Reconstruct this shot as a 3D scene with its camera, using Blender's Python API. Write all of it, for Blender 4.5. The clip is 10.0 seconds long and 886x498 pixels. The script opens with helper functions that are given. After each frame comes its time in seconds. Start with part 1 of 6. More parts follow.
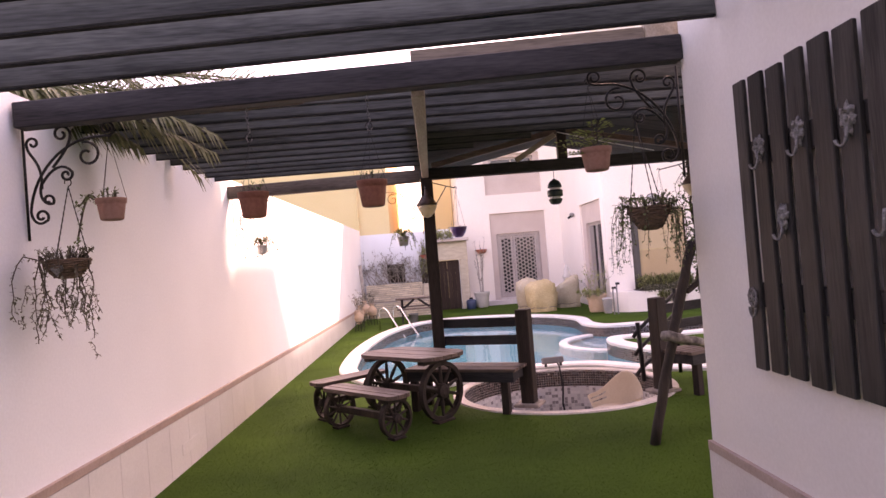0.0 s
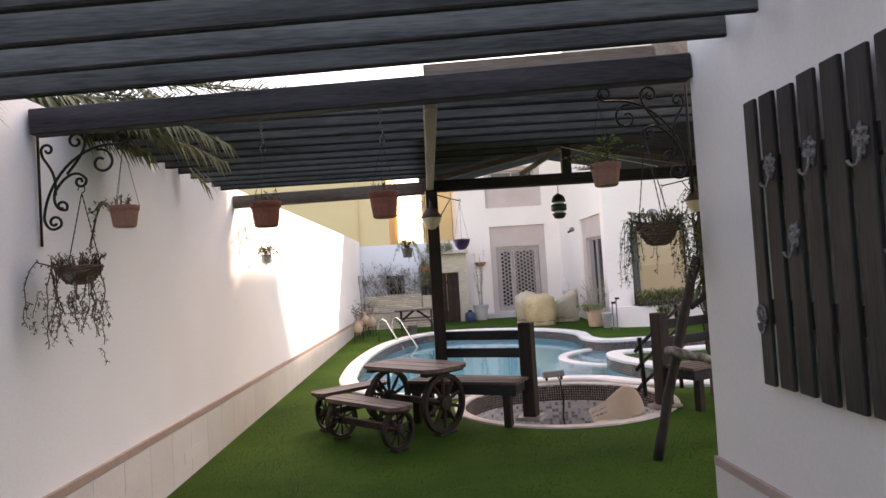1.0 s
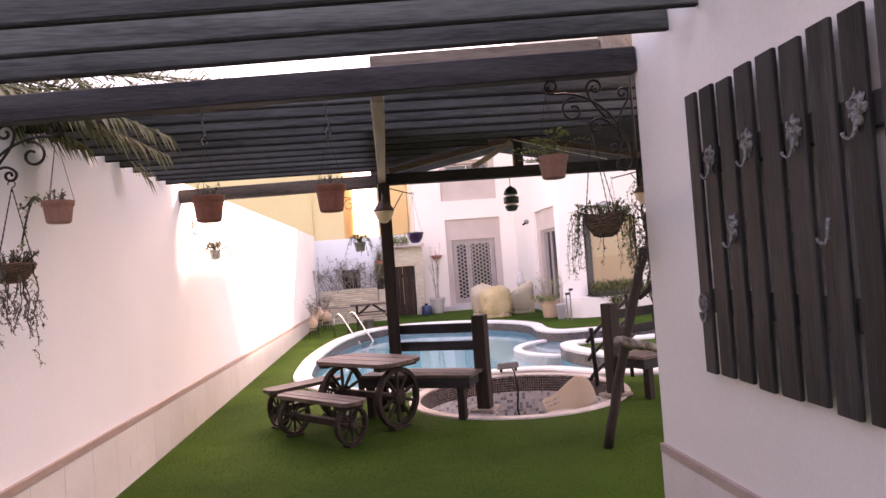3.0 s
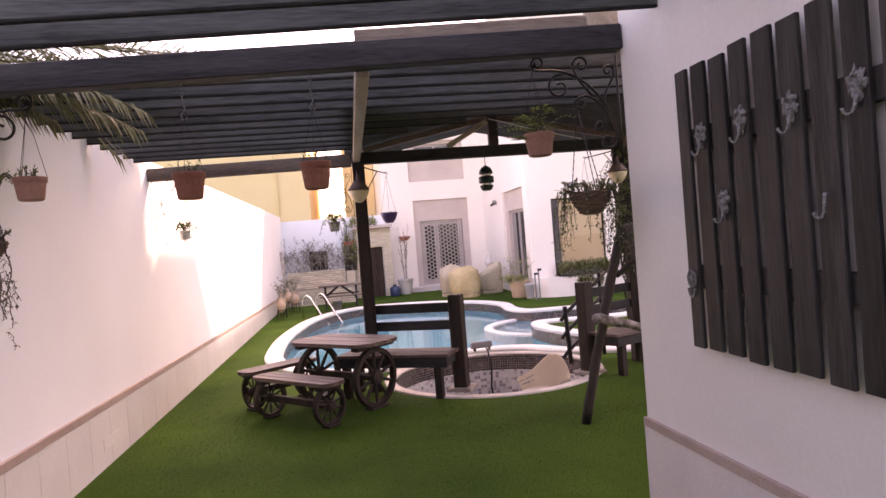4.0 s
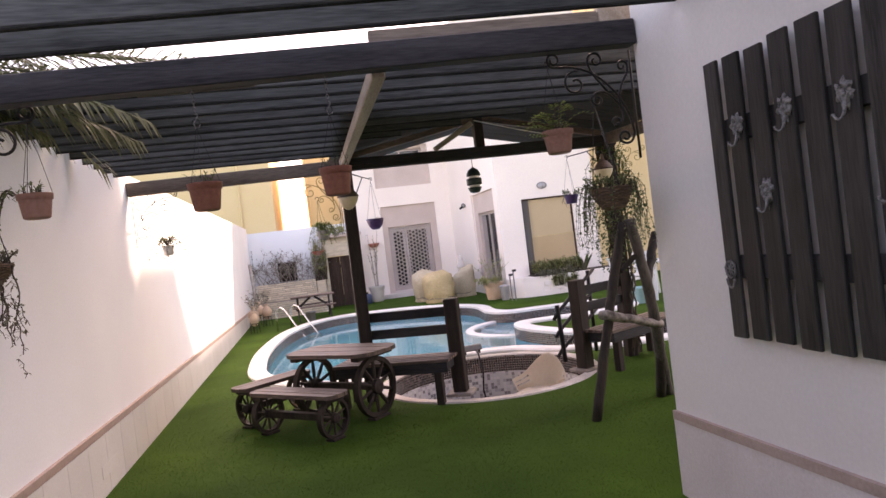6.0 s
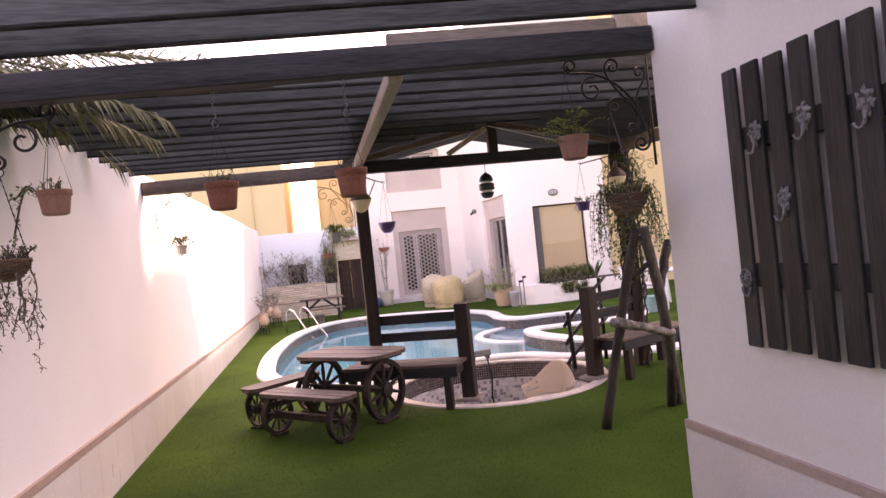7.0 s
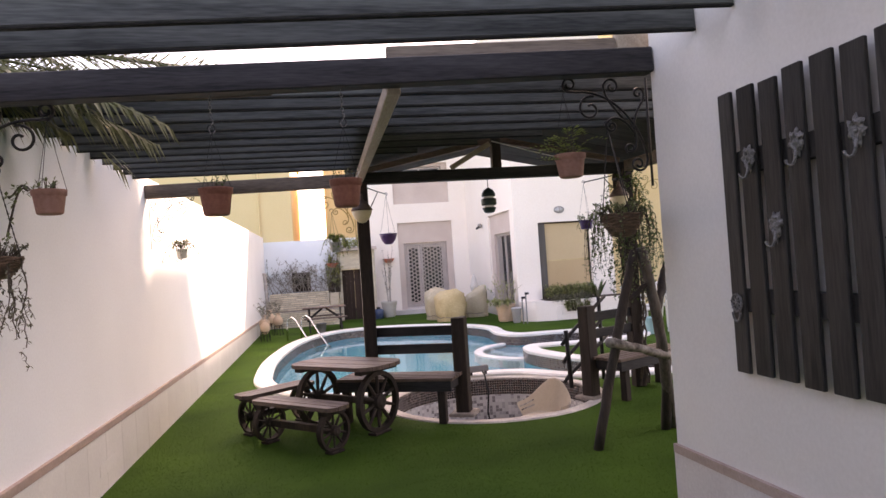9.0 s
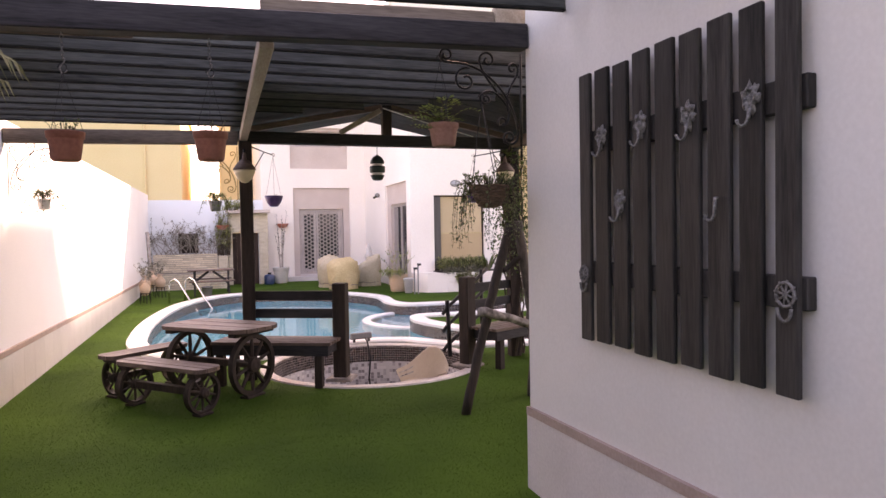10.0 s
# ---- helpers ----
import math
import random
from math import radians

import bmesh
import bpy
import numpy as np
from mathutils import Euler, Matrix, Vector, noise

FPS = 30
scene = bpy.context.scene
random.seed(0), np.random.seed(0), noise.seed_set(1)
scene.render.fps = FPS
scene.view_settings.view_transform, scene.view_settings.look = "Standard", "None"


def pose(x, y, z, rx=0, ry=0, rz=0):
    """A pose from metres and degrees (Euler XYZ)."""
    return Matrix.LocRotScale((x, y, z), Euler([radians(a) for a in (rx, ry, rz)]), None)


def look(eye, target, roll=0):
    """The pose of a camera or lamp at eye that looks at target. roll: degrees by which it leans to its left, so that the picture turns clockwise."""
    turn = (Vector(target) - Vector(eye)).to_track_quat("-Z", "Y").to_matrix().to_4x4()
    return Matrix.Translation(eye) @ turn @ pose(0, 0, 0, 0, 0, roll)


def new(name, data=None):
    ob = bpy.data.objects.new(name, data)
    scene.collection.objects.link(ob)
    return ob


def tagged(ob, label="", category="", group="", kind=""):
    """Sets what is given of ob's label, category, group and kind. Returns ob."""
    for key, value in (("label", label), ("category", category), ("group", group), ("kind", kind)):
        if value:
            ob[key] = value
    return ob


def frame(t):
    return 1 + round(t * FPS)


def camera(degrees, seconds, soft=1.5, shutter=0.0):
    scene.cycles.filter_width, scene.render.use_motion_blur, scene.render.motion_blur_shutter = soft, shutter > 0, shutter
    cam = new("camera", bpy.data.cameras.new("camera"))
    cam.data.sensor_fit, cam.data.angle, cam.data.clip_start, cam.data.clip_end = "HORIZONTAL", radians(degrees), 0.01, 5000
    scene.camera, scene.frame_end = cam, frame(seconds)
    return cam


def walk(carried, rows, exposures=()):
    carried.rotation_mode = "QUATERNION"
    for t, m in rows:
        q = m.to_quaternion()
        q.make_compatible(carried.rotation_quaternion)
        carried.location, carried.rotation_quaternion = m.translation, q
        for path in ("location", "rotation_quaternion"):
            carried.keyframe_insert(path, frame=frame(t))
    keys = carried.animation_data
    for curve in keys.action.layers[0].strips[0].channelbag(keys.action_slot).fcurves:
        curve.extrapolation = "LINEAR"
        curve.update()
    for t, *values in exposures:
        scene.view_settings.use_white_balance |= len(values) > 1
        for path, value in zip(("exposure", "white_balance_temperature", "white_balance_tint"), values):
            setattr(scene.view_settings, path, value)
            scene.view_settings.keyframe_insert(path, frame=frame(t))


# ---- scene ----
cam = camera(66.9, 10.0)
PATH = [
    (0, (0.383, 0.014, 1.532), (0.417, 2.013, 1.563), -4.5),
    (0.5, (0.335, -0.009, 1.533), (0.359, 1.991, 1.585), -4.5),
    (1, (0.316, -0.012, 1.535), (0.36, 1.987, 1.602), -3.6),
    (1.2, (0.313, -0.008, 1.537), (0.355, 1.99, 1.606), -3.8),
    (1.5, (0.309, -0.001, 1.529), (0.353, 1.997, 1.594), -3.4),
    (2, (0.332, -0.008, 1.531), (0.385, 1.991, 1.587), -4.4),
    (2.5, (0.355, -0.013, 1.53), (0.478, 1.982, 1.578), -4.5),
    (2.7, (0.372, 0.001, 1.535), (0.514, 1.995, 1.58), -4.5),
    (3.8, (0.276, 0.02, 1.525), (0.523, 2.005, 1.517), -3.9),
    (4, (0.243, 0.046, 1.524), (0.514, 2.027, 1.499), -4.5),
    (4.5, (0.111, 0.13, 1.55), (0.415, 2.106, 1.512), -9.7),
    (5, (0.001, 0.244, 1.548), (0.237, 2.23, 1.557), -8.1),
    (5.2, (-0.018, 0.21, 1.551), (0.218, 2.195, 1.516), -7.6),
    (5.5, (-0.032, 0.174, 1.546), (0.245, 2.154, 1.523), -7.6),
    (5.7, (-0.055, 0.172, 1.547), (0.316, 2.137, 1.523), -8.0),
    (6.8, (-0.124, 0.177, 1.535), (0.256, 2.141, 1.523), -5.5),
    (7, (-0.112, 0.173, 1.535), (0.256, 2.139, 1.533), -5.9),
    (7.5, (-0.083, 0.163, 1.537), (0.292, 2.128, 1.552), -6.3),
    (8, (-0.061, 0.186, 1.543), (0.32, 2.149, 1.565), -6.4),
    (8.5, (-0.06, 0.178, 1.543), (0.299, 2.145, 1.585), -5.6),
    (9, (-0.034, 0.167, 1.531), (0.316, 2.136, 1.57), -3.8),
    (9.5, (0.045, 0.147, 1.509), (0.477, 2.1, 1.529), -1.2),
    (10, (0.129, 0.095, 1.486), (0.758, 1.993, 1.428), -1.0),
]
# seconds, stops, kelvin, tint
LIGHT = [(0.0, 2.52, 9700, 56), (1.0, 2.18, 8900, 28), (1.6, 2.22, 8900, 29), (2.5, 2.66, 9400, 46), (4.0, 2.55, 9600, 50), (4.6, 2.46, 9200, 44), (5.2, 2.18, 8700, 27),
         (5.7, 2.30, 8900, 32), (7.0, 2.65, 9600, 50), (8.0, 2.55, 9500, 50), (9.0, 2.37, 9100, 34), (9.5, 2.36, 9100, 33), (10.0, 2.55, 9500, 42)]
walk(cam, [(t, look(eye, target, roll)) for t, eye, target, roll in PATH], LIGHT)

# ---------------------------------------------------------------- world, sun
SUN_DIR = Vector((1.0, 1.2, 1.35)).normalized()
world = bpy.data.worlds.new("world")
scene.world = world
world.use_nodes = True
wn = world.node_tree
sky = wn.nodes.new("ShaderNodeTexSky")
sky.sky_type = "NISHITA"
sky.sun_disc = False
sky.sun_elevation = math.asin(SUN_DIR.z)
sky.sun_rotation = math.atan2(SUN_DIR.x, SUN_DIR.y)
sky.dust_density = 2.5
bg = wn.nodes["Background"]
bg.inputs["Strength"].default_value = 0.15
wn.links.new(sky.outputs[0], bg.inputs[0])
sun_data = bpy.data.lights.new("sun", "SUN")
sun_data.energy = 4.0
sun_data.angle = radians(0.6)
sun_data.color = (1.0, 0.93, 0.83)
sun = new("sun", sun_data)
sun.matrix_world = look(SUN_DIR * 60, (0, 0, 0))


# ---------------------------------------------------------------- materials
def nodes_of(name):
    m = bpy.data.materials.new(name)
    m.use_nodes = True
    nt = m.node_tree
    return m, nt, nt.nodes["Principled BSDF"]


def surface(name, dark, light, scale=4.0, rough=0.7, metal=0.0, bump=0.2, grain=40.0, stretch=(1, 1, 1), depth=0.01,
            per_object=0.0, spec=0.5, thin=0.0):
    """Base colour between two tones at two scales, with fine relief."""
    m, nt, p = nodes_of(name)
    N, L = nt.nodes.new, nt.links.new
    tc = N("ShaderNodeTexCoord")
    mp = N("ShaderNodeMapping")
    mp.inputs["Scale"].default_value = stretch
    L(tc.outputs["Object"], mp.inputs[0])
    big = N("ShaderNodeTexNoise")
    big.inputs["Scale"].default_value = scale
    big.inputs["Detail"].default_value = 5
    L(mp.outputs[0], big.inputs["Vector"])
    fine = N("ShaderNodeTexNoise")
    fine.inputs["Scale"].default_value = grain
    fine.inputs["Detail"].default_value = 4
    L(mp.outputs[0], fine.inputs["Vector"])
    mix = N("ShaderNodeMath")
    mix.operation = "MULTIPLY_ADD"
    mix.inputs[1].default_value = 0.45
    L(fine.outputs[0], mix.inputs[0])
    sc = N("ShaderNodeMath")
    sc.operation = "MULTIPLY"
    sc.inputs[1].default_value = 0.55
    L(big.outputs[0], sc.inputs[0])
    L(sc.outputs[0], mix.inputs[2])
    ramp = N("ShaderNodeValToRGB")
    ramp.color_ramp.elements[0].position = 0.36
    ramp.color_ramp.elements[1].position = 0.64
    ramp.color_ramp.elements[0].color = (*dark, 1)
    ramp.color_ramp.elements[1].color = (*light, 1)
    L(mix.outputs[0], ramp.inputs[0])
    out = ramp.outputs[0]
    if per_object:
        oi = N("ShaderNodeObjectInfo")
        hsv = N("ShaderNodeHueSaturation")
        mr = N("ShaderNodeMapRange")
        mr.inputs["To Min"].default_value = 1 - per_object
        mr.inputs["To Max"].default_value = 1 + per_object
        L(oi.outputs["Random"], mr.inputs[0])
        L(mr.outputs[0], hsv.inputs["Value"])
        L(out, hsv.inputs["Color"])
        out = hsv.outputs[0]
    L(out, p.inputs["Base Color"])
    b = N("ShaderNodeBump")
    b.inputs["Strength"].default_value = bump
    b.inputs["Distance"].default_value = depth
    L(mix.outputs[0], b.inputs["Height"])
    L(b.outputs[0], p.inputs["Normal"])
    p.inputs["Roughness"].default_value = rough
    p.inputs["Metallic"].default_value = metal
    p.inputs["Specular IOR Level"].default_value = spec
    if thin:
        # a thin leaf lets part of the light through
        tr = N("ShaderNodeBsdfTranslucent")
        L(out, tr.inputs["Color"])
        blend = N("ShaderNodeMixShader")
        blend.inputs[0].default_value = thin
        L(p.outputs[0], blend.inputs[1])
        L(tr.outputs[0], blend.inputs[2])
        L(blend.outputs[0], nt.nodes["Material Output"].inputs["Surface"])
    return m


def tiles_uv(name, colours, size, grout, groutcol, rough=0.25, bump=0.5):
    """Square mosaic laid out in metres along the mesh's UVs; tones picked tile by tile."""
    m, nt, p = nodes_of(name)
    N, L = nt.nodes.new, nt.links.new
    uv = N("ShaderNodeUVMap")
    div = N("ShaderNodeVectorMath")
    div.operation = "SCALE"
    div.inputs["Scale"].default_value = 1 / size
    L(uv.outputs[0], div.inputs[0])
    fl = N("ShaderNodeVectorMath")
    fl.operation = "FLOOR"
    L(div.outputs[0], fl.inputs[0])
    wnz = N("ShaderNodeTexWhiteNoise")
    wnz.noise_dimensions = "2D"
    L(fl.outputs[0], wnz.inputs["Vector"])
    ramp = N("ShaderNodeValToRGB")
    ramp.color_ramp.interpolation = "CONSTANT"
    for i, (pos, c) in enumerate(colours):
        e = ramp.color_ramp.elements[i] if i < 2 else ramp.color_ramp.elements.new(pos)
        e.position = pos
        e.color = (*c, 1)
    L(wnz.outputs["Value"], ramp.inputs[0])
    fr = N("ShaderNodeVectorMath")
    fr.operation = "FRACTION"
    L(div.outputs[0], fr.inputs[0])
    sep = N("ShaderNodeSeparateXYZ")
    L(fr.outputs[0], sep.inputs[0])
    edge = None
    for ax in ("X", "Y"):
        g = N("ShaderNodeMath")
        g.operation = "GREATER_THAN"
        g.inputs[1].default_value = grout
        L(sep.outputs[ax], g.inputs[0])
        if edge is None:
            edge = g
        else:
            mm = N("ShaderNodeMath")
            mm.operation = "MULTIPLY"
            L(edge.outputs[0], mm.inputs[0])
            L(g.outputs[0], mm.inputs[1])
            edge = mm
    mix = N("ShaderNodeMix")
    mix.data_type = "RGBA"
    mix.inputs[6].default_value = (*groutcol, 1)
    L(edge.outputs[0], mix.inputs[0])
    L(ramp.outputs[0], mix.inputs[7])
    L(mix.outputs[2], p.inputs["Base Color"])
    b = N("ShaderNodeBump")
    b.inputs["Strength"].default_value = bump
    b.inputs["Distance"].default_value = 0.002
    L(edge.outputs[0], b.inputs["Height"])
    L(b.outputs[0], p.inputs["Normal"])
    p.inputs["Roughness"].default_value = rough
    return m


M_WALL = surface("white_render", (0.755, 0.775, 0.795), (0.835, 0.855, 0.872), 0.8, 0.85, bump=0.12, grain=60, depth=0.004)
# east wall white made greyer: its weaker light is put into the colour
M_EASTWALL = surface("east_wall_dimmed_white", (0.605, 0.582, 0.545), (0.67, 0.647, 0.61), 0.9, 0.8, bump=0.12, grain=60, depth=0.004)
M_HOUSE = surface("house_render", (0.83, 0.745, 0.675), (0.91, 0.83, 0.76), 0.5, 0.85, bump=0.1, grain=50, depth=0.004)
M_PINK = surface("pinkish_stone", (0.52, 0.42, 0.375), (0.62, 0.52, 0.47), 1.5, 0.75, bump=0.1, grain=70, depth=0.003)
M_YELLOW = surface("yellow_render", (0.76, 0.58, 0.32), (0.84, 0.67, 0.40), 0.4, 0.9, bump=0.1, grain=30)
M_TRIM = surface("brown_tile_trim", (0.34, 0.245, 0.21), (0.44, 0.33, 0.29), 6, 0.5, bump=0.1, grain=60)
M_SKIRTTILE = surface("pale_skirting_tile", (0.62, 0.60, 0.58), (0.71, 0.69, 0.67), 2, 0.5, bump=0.08, grain=60, depth=0.003, per_object=0.04)
M_SKIRT = surface("pale_skirting", (0.54, 0.49, 0.47), (0.66, 0.61, 0.585), 2, 0.6, bump=0.08, grain=60, depth=0.003)
M_MORTAR = surface("pale_joint_mortar", (0.53, 0.51, 0.49), (0.62, 0.60, 0.575), 8, 0.9, bump=0.2, grain=60)
M_PITSTONE = surface("worn_pink_stone", (0.42, 0.36, 0.32), (0.62, 0.56, 0.51), 5, 0.7, bump=0.3, grain=50)
M_FOOT = surface("dark_worn_stone", (0.20, 0.165, 0.14), (0.34, 0.29, 0.255), 6, 0.8, bump=0.4, grain=50)
M_GREYBLUE = surface("pale_blue_tile", (0.30, 0.52, 0.60), (0.42, 0.62, 0.68), 12, 0.4, bump=0.1, grain=60)
M_RACK = surface("black_stained_wood", (0.012, 0.0112, 0.0105), (0.044, 0.040, 0.037), 3, 0.55, bump=0.5, grain=30,
                 stretch=(4, 4, 0.3), depth=0.005, per_object=0.3, spec=0.16)
M_WOOD = surface("dark_stained_wood", (0.016, 0.0150, 0.0158), (0.050, 0.046, 0.047), 3, 0.65, bump=0.35, grain=30,
                 stretch=(0.35, 4, 4), depth=0.004, per_object=0.25, spec=0.15)
M_SLAT = surface("grey_weathered_slat", (0.046, 0.049, 0.047), (0.124, 0.131, 0.123), 2, 0.7, bump=0.4, grain=22,
                 stretch=(0.4, 4, 5), depth=0.004, per_object=0.25, spec=0.06)
# near-black tone that puts underside shade into the slats' lower edges
M_UNDERSHADE = surface("slat_underside_shade", (0.015, 0.015, 0.0145), (0.036, 0.035, 0.033), 6, 0.8, bump=0.3, grain=40, spec=0.05)
M_WOODY = surface("dark_stained_wood_upright", (0.016, 0.011, 0.009), (0.048, 0.034, 0.028), 3, 0.65, bump=0.35, grain=30,
                  stretch=(4, 4, 0.35), depth=0.004, per_object=0.25, spec=0.2)
M_PALEWOOD = surface("pale_bare_wood", (0.26, 0.20, 0.15), (0.42, 0.35, 0.28), 3, 0.7, bump=0.3, grain=30, stretch=(4, 0.4, 4))
M_TIMBER = surface("sun_bleached_brown_timber", (0.075, 0.056, 0.044), (0.19, 0.15, 0.12), 3, 0.7, bump=0.35, grain=30,
                   stretch=(0.35, 4, 4), depth=0.004, per_object=0.1, spec=0.2)
M_TABLE = surface("worn_brown_wood", (0.055, 0.034, 0.028), (0.19, 0.132, 0.108), 4, 0.55, bump=0.5, grain=35,
                  stretch=(0.4, 4, 4), depth=0.004, per_object=0.25, spec=0.3)
M_IRON = surface("black_iron", (0.012, 0.011, 0.011), (0.03, 0.028, 0.027), 8, 0.45, metal=0.6, bump=0.2, grain=90)
M_COPE = surface("white_coping_stone", (0.66, 0.63, 0.59), (0.82, 0.80, 0.76), 2.5, 0.55, bump=0.15, grain=60, depth=0.004)
M_POOL = tiles_uv("pool_blue_mosaic", [(0.0, (0.055, 0.50, 0.62)), (0.4, (0.08, 0.56, 0.67)), (0.75, (0.12, 0.62, 0.72))], 0.025, 0.1,
                  (0.55, 0.78, 0.82))
M_BAND = tiles_uv("dark_brown_mosaic", [(0.0, (0.012, 0.009, 0.009)), (0.5, (0.03, 0.018, 0.015)), (0.8, (0.055, 0.03, 0.025))], 0.030, 0.12,
                  (0.42, 0.36, 0.33))
M_GREYMOS = tiles_uv("grey_white_mosaic", [(0.0, (0.62, 0.60, 0.58)), (0.45, (0.47, 0.45, 0.44)), (0.65, (0.27, 0.25, 0.25)),
                                           (0.85, (0.70, 0.67, 0.65))], 0.040, 0.09, (0.6, 0.57, 0.55))


def turf_material():
    m, nt, p = nodes_of("artificial_turf")
    N, L = nt.nodes.new, nt.links.new
    tc = N("ShaderNodeTexCoord")
    big = N("ShaderNodeTexNoise")
    big.inputs["Scale"].default_value = 0.9
    big.inputs["Detail"].default_value = 6
    L(tc.outputs["Object"], big.inputs["Vector"])
    fine = N("ShaderNodeTexNoise")
    fine.inputs["Scale"].default_value = 130
    fine.inputs["Detail"].default_value = 3
    L(tc.outputs["Object"], fine.inputs["Vector"])
    add = N("ShaderNodeMath")
    add.operation = "MULTIPLY_ADD"
    add.inputs[1].default_value = 0.35
    L(fine.outputs[0], add.inputs[0])
    sc = N("ShaderNodeMath")
    sc.operation = "MULTIPLY"
    sc.inputs[1].default_value = 0.65
    L(big.outputs[0], sc.inputs[0])
    L(sc.outputs[0], add.inputs[2])
    r = N("ShaderNodeValToRGB")
    r.color_ramp.elements[0].position = 0.35
    r.color_ramp.elements[1].position = 0.68
    r.color_ramp.elements[0].color = (0.018, 0.050, 0.007, 1)
    r.color_ramp.elements[1].color = (0.056, 0.118, 0.016, 1)
    L(add.outputs[0], r.inputs[0])
    L(r.outputs[0], p.inputs["Base Color"])
    b = N("ShaderNodeBump")
    b.inputs["Strength"].default_value = 0.5
    b.inputs["Distance"].default_value = 0.007
    L(fine.outputs[0], b.inputs["Height"])
    L(b.outputs[0], p.inputs["Normal"])
    p.inputs["Roughness"].default_value = 0.85
    p.inputs["Specular IOR Level"].default_value = 0.05
    return m


M_TURF = turf_material()


def water_material():
    m, nt, p = nodes_of("pool_water")
    N, L = nt.nodes.new, nt.links.new
    p.inputs["Base Color"].default_value = (0.80, 0.97, 1.0, 1)
    p.inputs["Transmission Weight"].default_value = 1.0
    p.inputs["IOR"].default_value = 1.33
    p.inputs["Roughness"].default_value = 0.02
    tc = N("ShaderNodeTexCoord")
    n = N("ShaderNodeTexNoise")
    n.inputs["Scale"].default_value = 3.5
    n.inputs["Detail"].default_value = 3
    L(tc.outputs["Object"], n.inputs["Vector"])
    b = N("ShaderNodeBump")
    b.inputs["Strength"].default_value = 0.12
    b.inputs["Distance"].default_value = 0.03
    L(n.outputs[0], b.inputs["Height"])
    L(b.outputs[0], p.inputs["Normal"])
    return m


M_WATER = water_material()


# ---------------------------------------------------------------- mesh helpers
def link_mesh(name, bm, material, smooth=False):
    me = bpy.data.meshes.new(name)
    bm.normal_update()
    bm.to_mesh(me)
    bm.free()
    if smooth:
        for f in me.polygons:
            f.use_smooth = True
    me.materials.append(material)
    return new(name, me)


def part(name, bm, material, parent, label="", smooth=False):
    ob = link_mesh(name, bm, material, smooth)
    ob.parent = parent
    if label:
        tagged(ob, label)
    if name in ("stem_tangle", "twig_tangle", "foliage"):
        tagged(ob, kind="stuff")
    return ob


def thing(name, label, category, at=(0, 0, 0), turn=0.0, group=""):
    ob = new(name)
    ob.empty_display_size = 0.1
    ob.matrix_basis = pose(*at, 0, 0, turn)
    return tagged(ob, label, category, group)


def structure(name, bm, material, label="", category="", smooth=False):
    return tagged(link_mesh(name, bm, material, smooth), label, category, kind="structure")


def box(bm, lo, hi, m=None, bevel=0.0):
    """An upright box between two corners, turned by m, with its edges rounded off."""
    lo, hi = Vector(lo), Vector(hi)
    c, s = (lo + hi) / 2, hi - lo
    r = bmesh.ops.create_cube(bm, size=1.0, matrix=Matrix.Translation(c) @ Matrix.Diagonal((*s, 1)))
    vs = r["verts"]
    if bevel:
        es = list({e for v in vs for e in v.link_edges})
        out = bmesh.ops.bevel(bm, geom=es, offset=bevel, segments=1, affect="EDGES")
        vs = list({v for f in out["faces"] for v in f.verts} | {v for v in vs if v.is_valid})
    if m is not None:
        bmesh.ops.transform(bm, matrix=m, verts=vs)
    return bm


def plank(bm, a, b, wide, high, bevel=0.004, up=(0, 0, 1)):
    """A squared timber from a to b, 'wide' across and 'high' along up."""
    a, b, up = Vector(a), Vector(b), Vector(up)
    d = b - a
    x = d.normalized()
    if abs(x.dot(up)) > 0.99:
        up = Vector((0, 1, 0))
    y = up.cross(x).normalized()
    z = x.cross(y)
    m = Matrix((x, y, z)).transposed().to_4x4()
    m.translation = (a + b) / 2
    return box(bm, (-d.length / 2, -wide / 2, -high / 2), (d.length / 2, wide / 2, high / 2), m, bevel)


def tube(bm, pts, radius, seg=8, close=False):
    """A round bar along points; radius a number or one for each point."""
    pts = [Vector(p) for p in pts]
    n = len(pts)
    rs = [radius] * n if isinstance(radius, (int, float)) else list(radius)
    rings, side = [], None
    for i, p in enumerate(pts):
        t = (pts[min(i + 1, n - 1)] - pts[max(i - 1, 0)])
        t = t.normalized() if t.length > 1e-9 else Vector((0, 0, 1))
        if side is None:
            side = t.orthogonal().normalized()
        else:
            side = side - t * side.dot(t)
            side = side.normalized() if side.length > 1e-6 else t.orthogonal().normalized()
        o = t.cross(side)
        rings.append([bm.verts.new(p + (side * math.cos(k * math.tau / seg) + o * math.sin(k * math.tau / seg)) * rs[i]) for k in range(seg)])
    for a, b in zip(rings, rings[1:]):
        for k in range(seg):
            bm.faces.new((a[k], a[(k + 1) % seg], b[(k + 1) % seg], b[k]))
    if seg > 2:
        bm.faces.new(rings[0][::-1])
        bm.faces.new(rings[-1])
    return bm


def lathe(bm, profile, seg=20, at=(0, 0, 0)):
    """Turned shape: (radius, height) pairs from the bottom outside, round the z axis."""
    c = Vector(at)
    rings = []
    for r, z in profile:
        rings.append([bm.verts.new(c + Vector((max(r, 1e-4) * math.cos(k * math.tau / seg), max(r, 1e-4) * math.sin(k * math.tau / seg), z))) for k in range(seg)])
    for a, b in zip(rings, rings[1:]):
        for k in range(seg):
            bm.faces.new((a[k], a[(k + 1) % seg], b[(k + 1) % seg], b[k]))
    bm.faces.new(rings[0][::-1])
    bm.faces.new(rings[-1])
    return bm


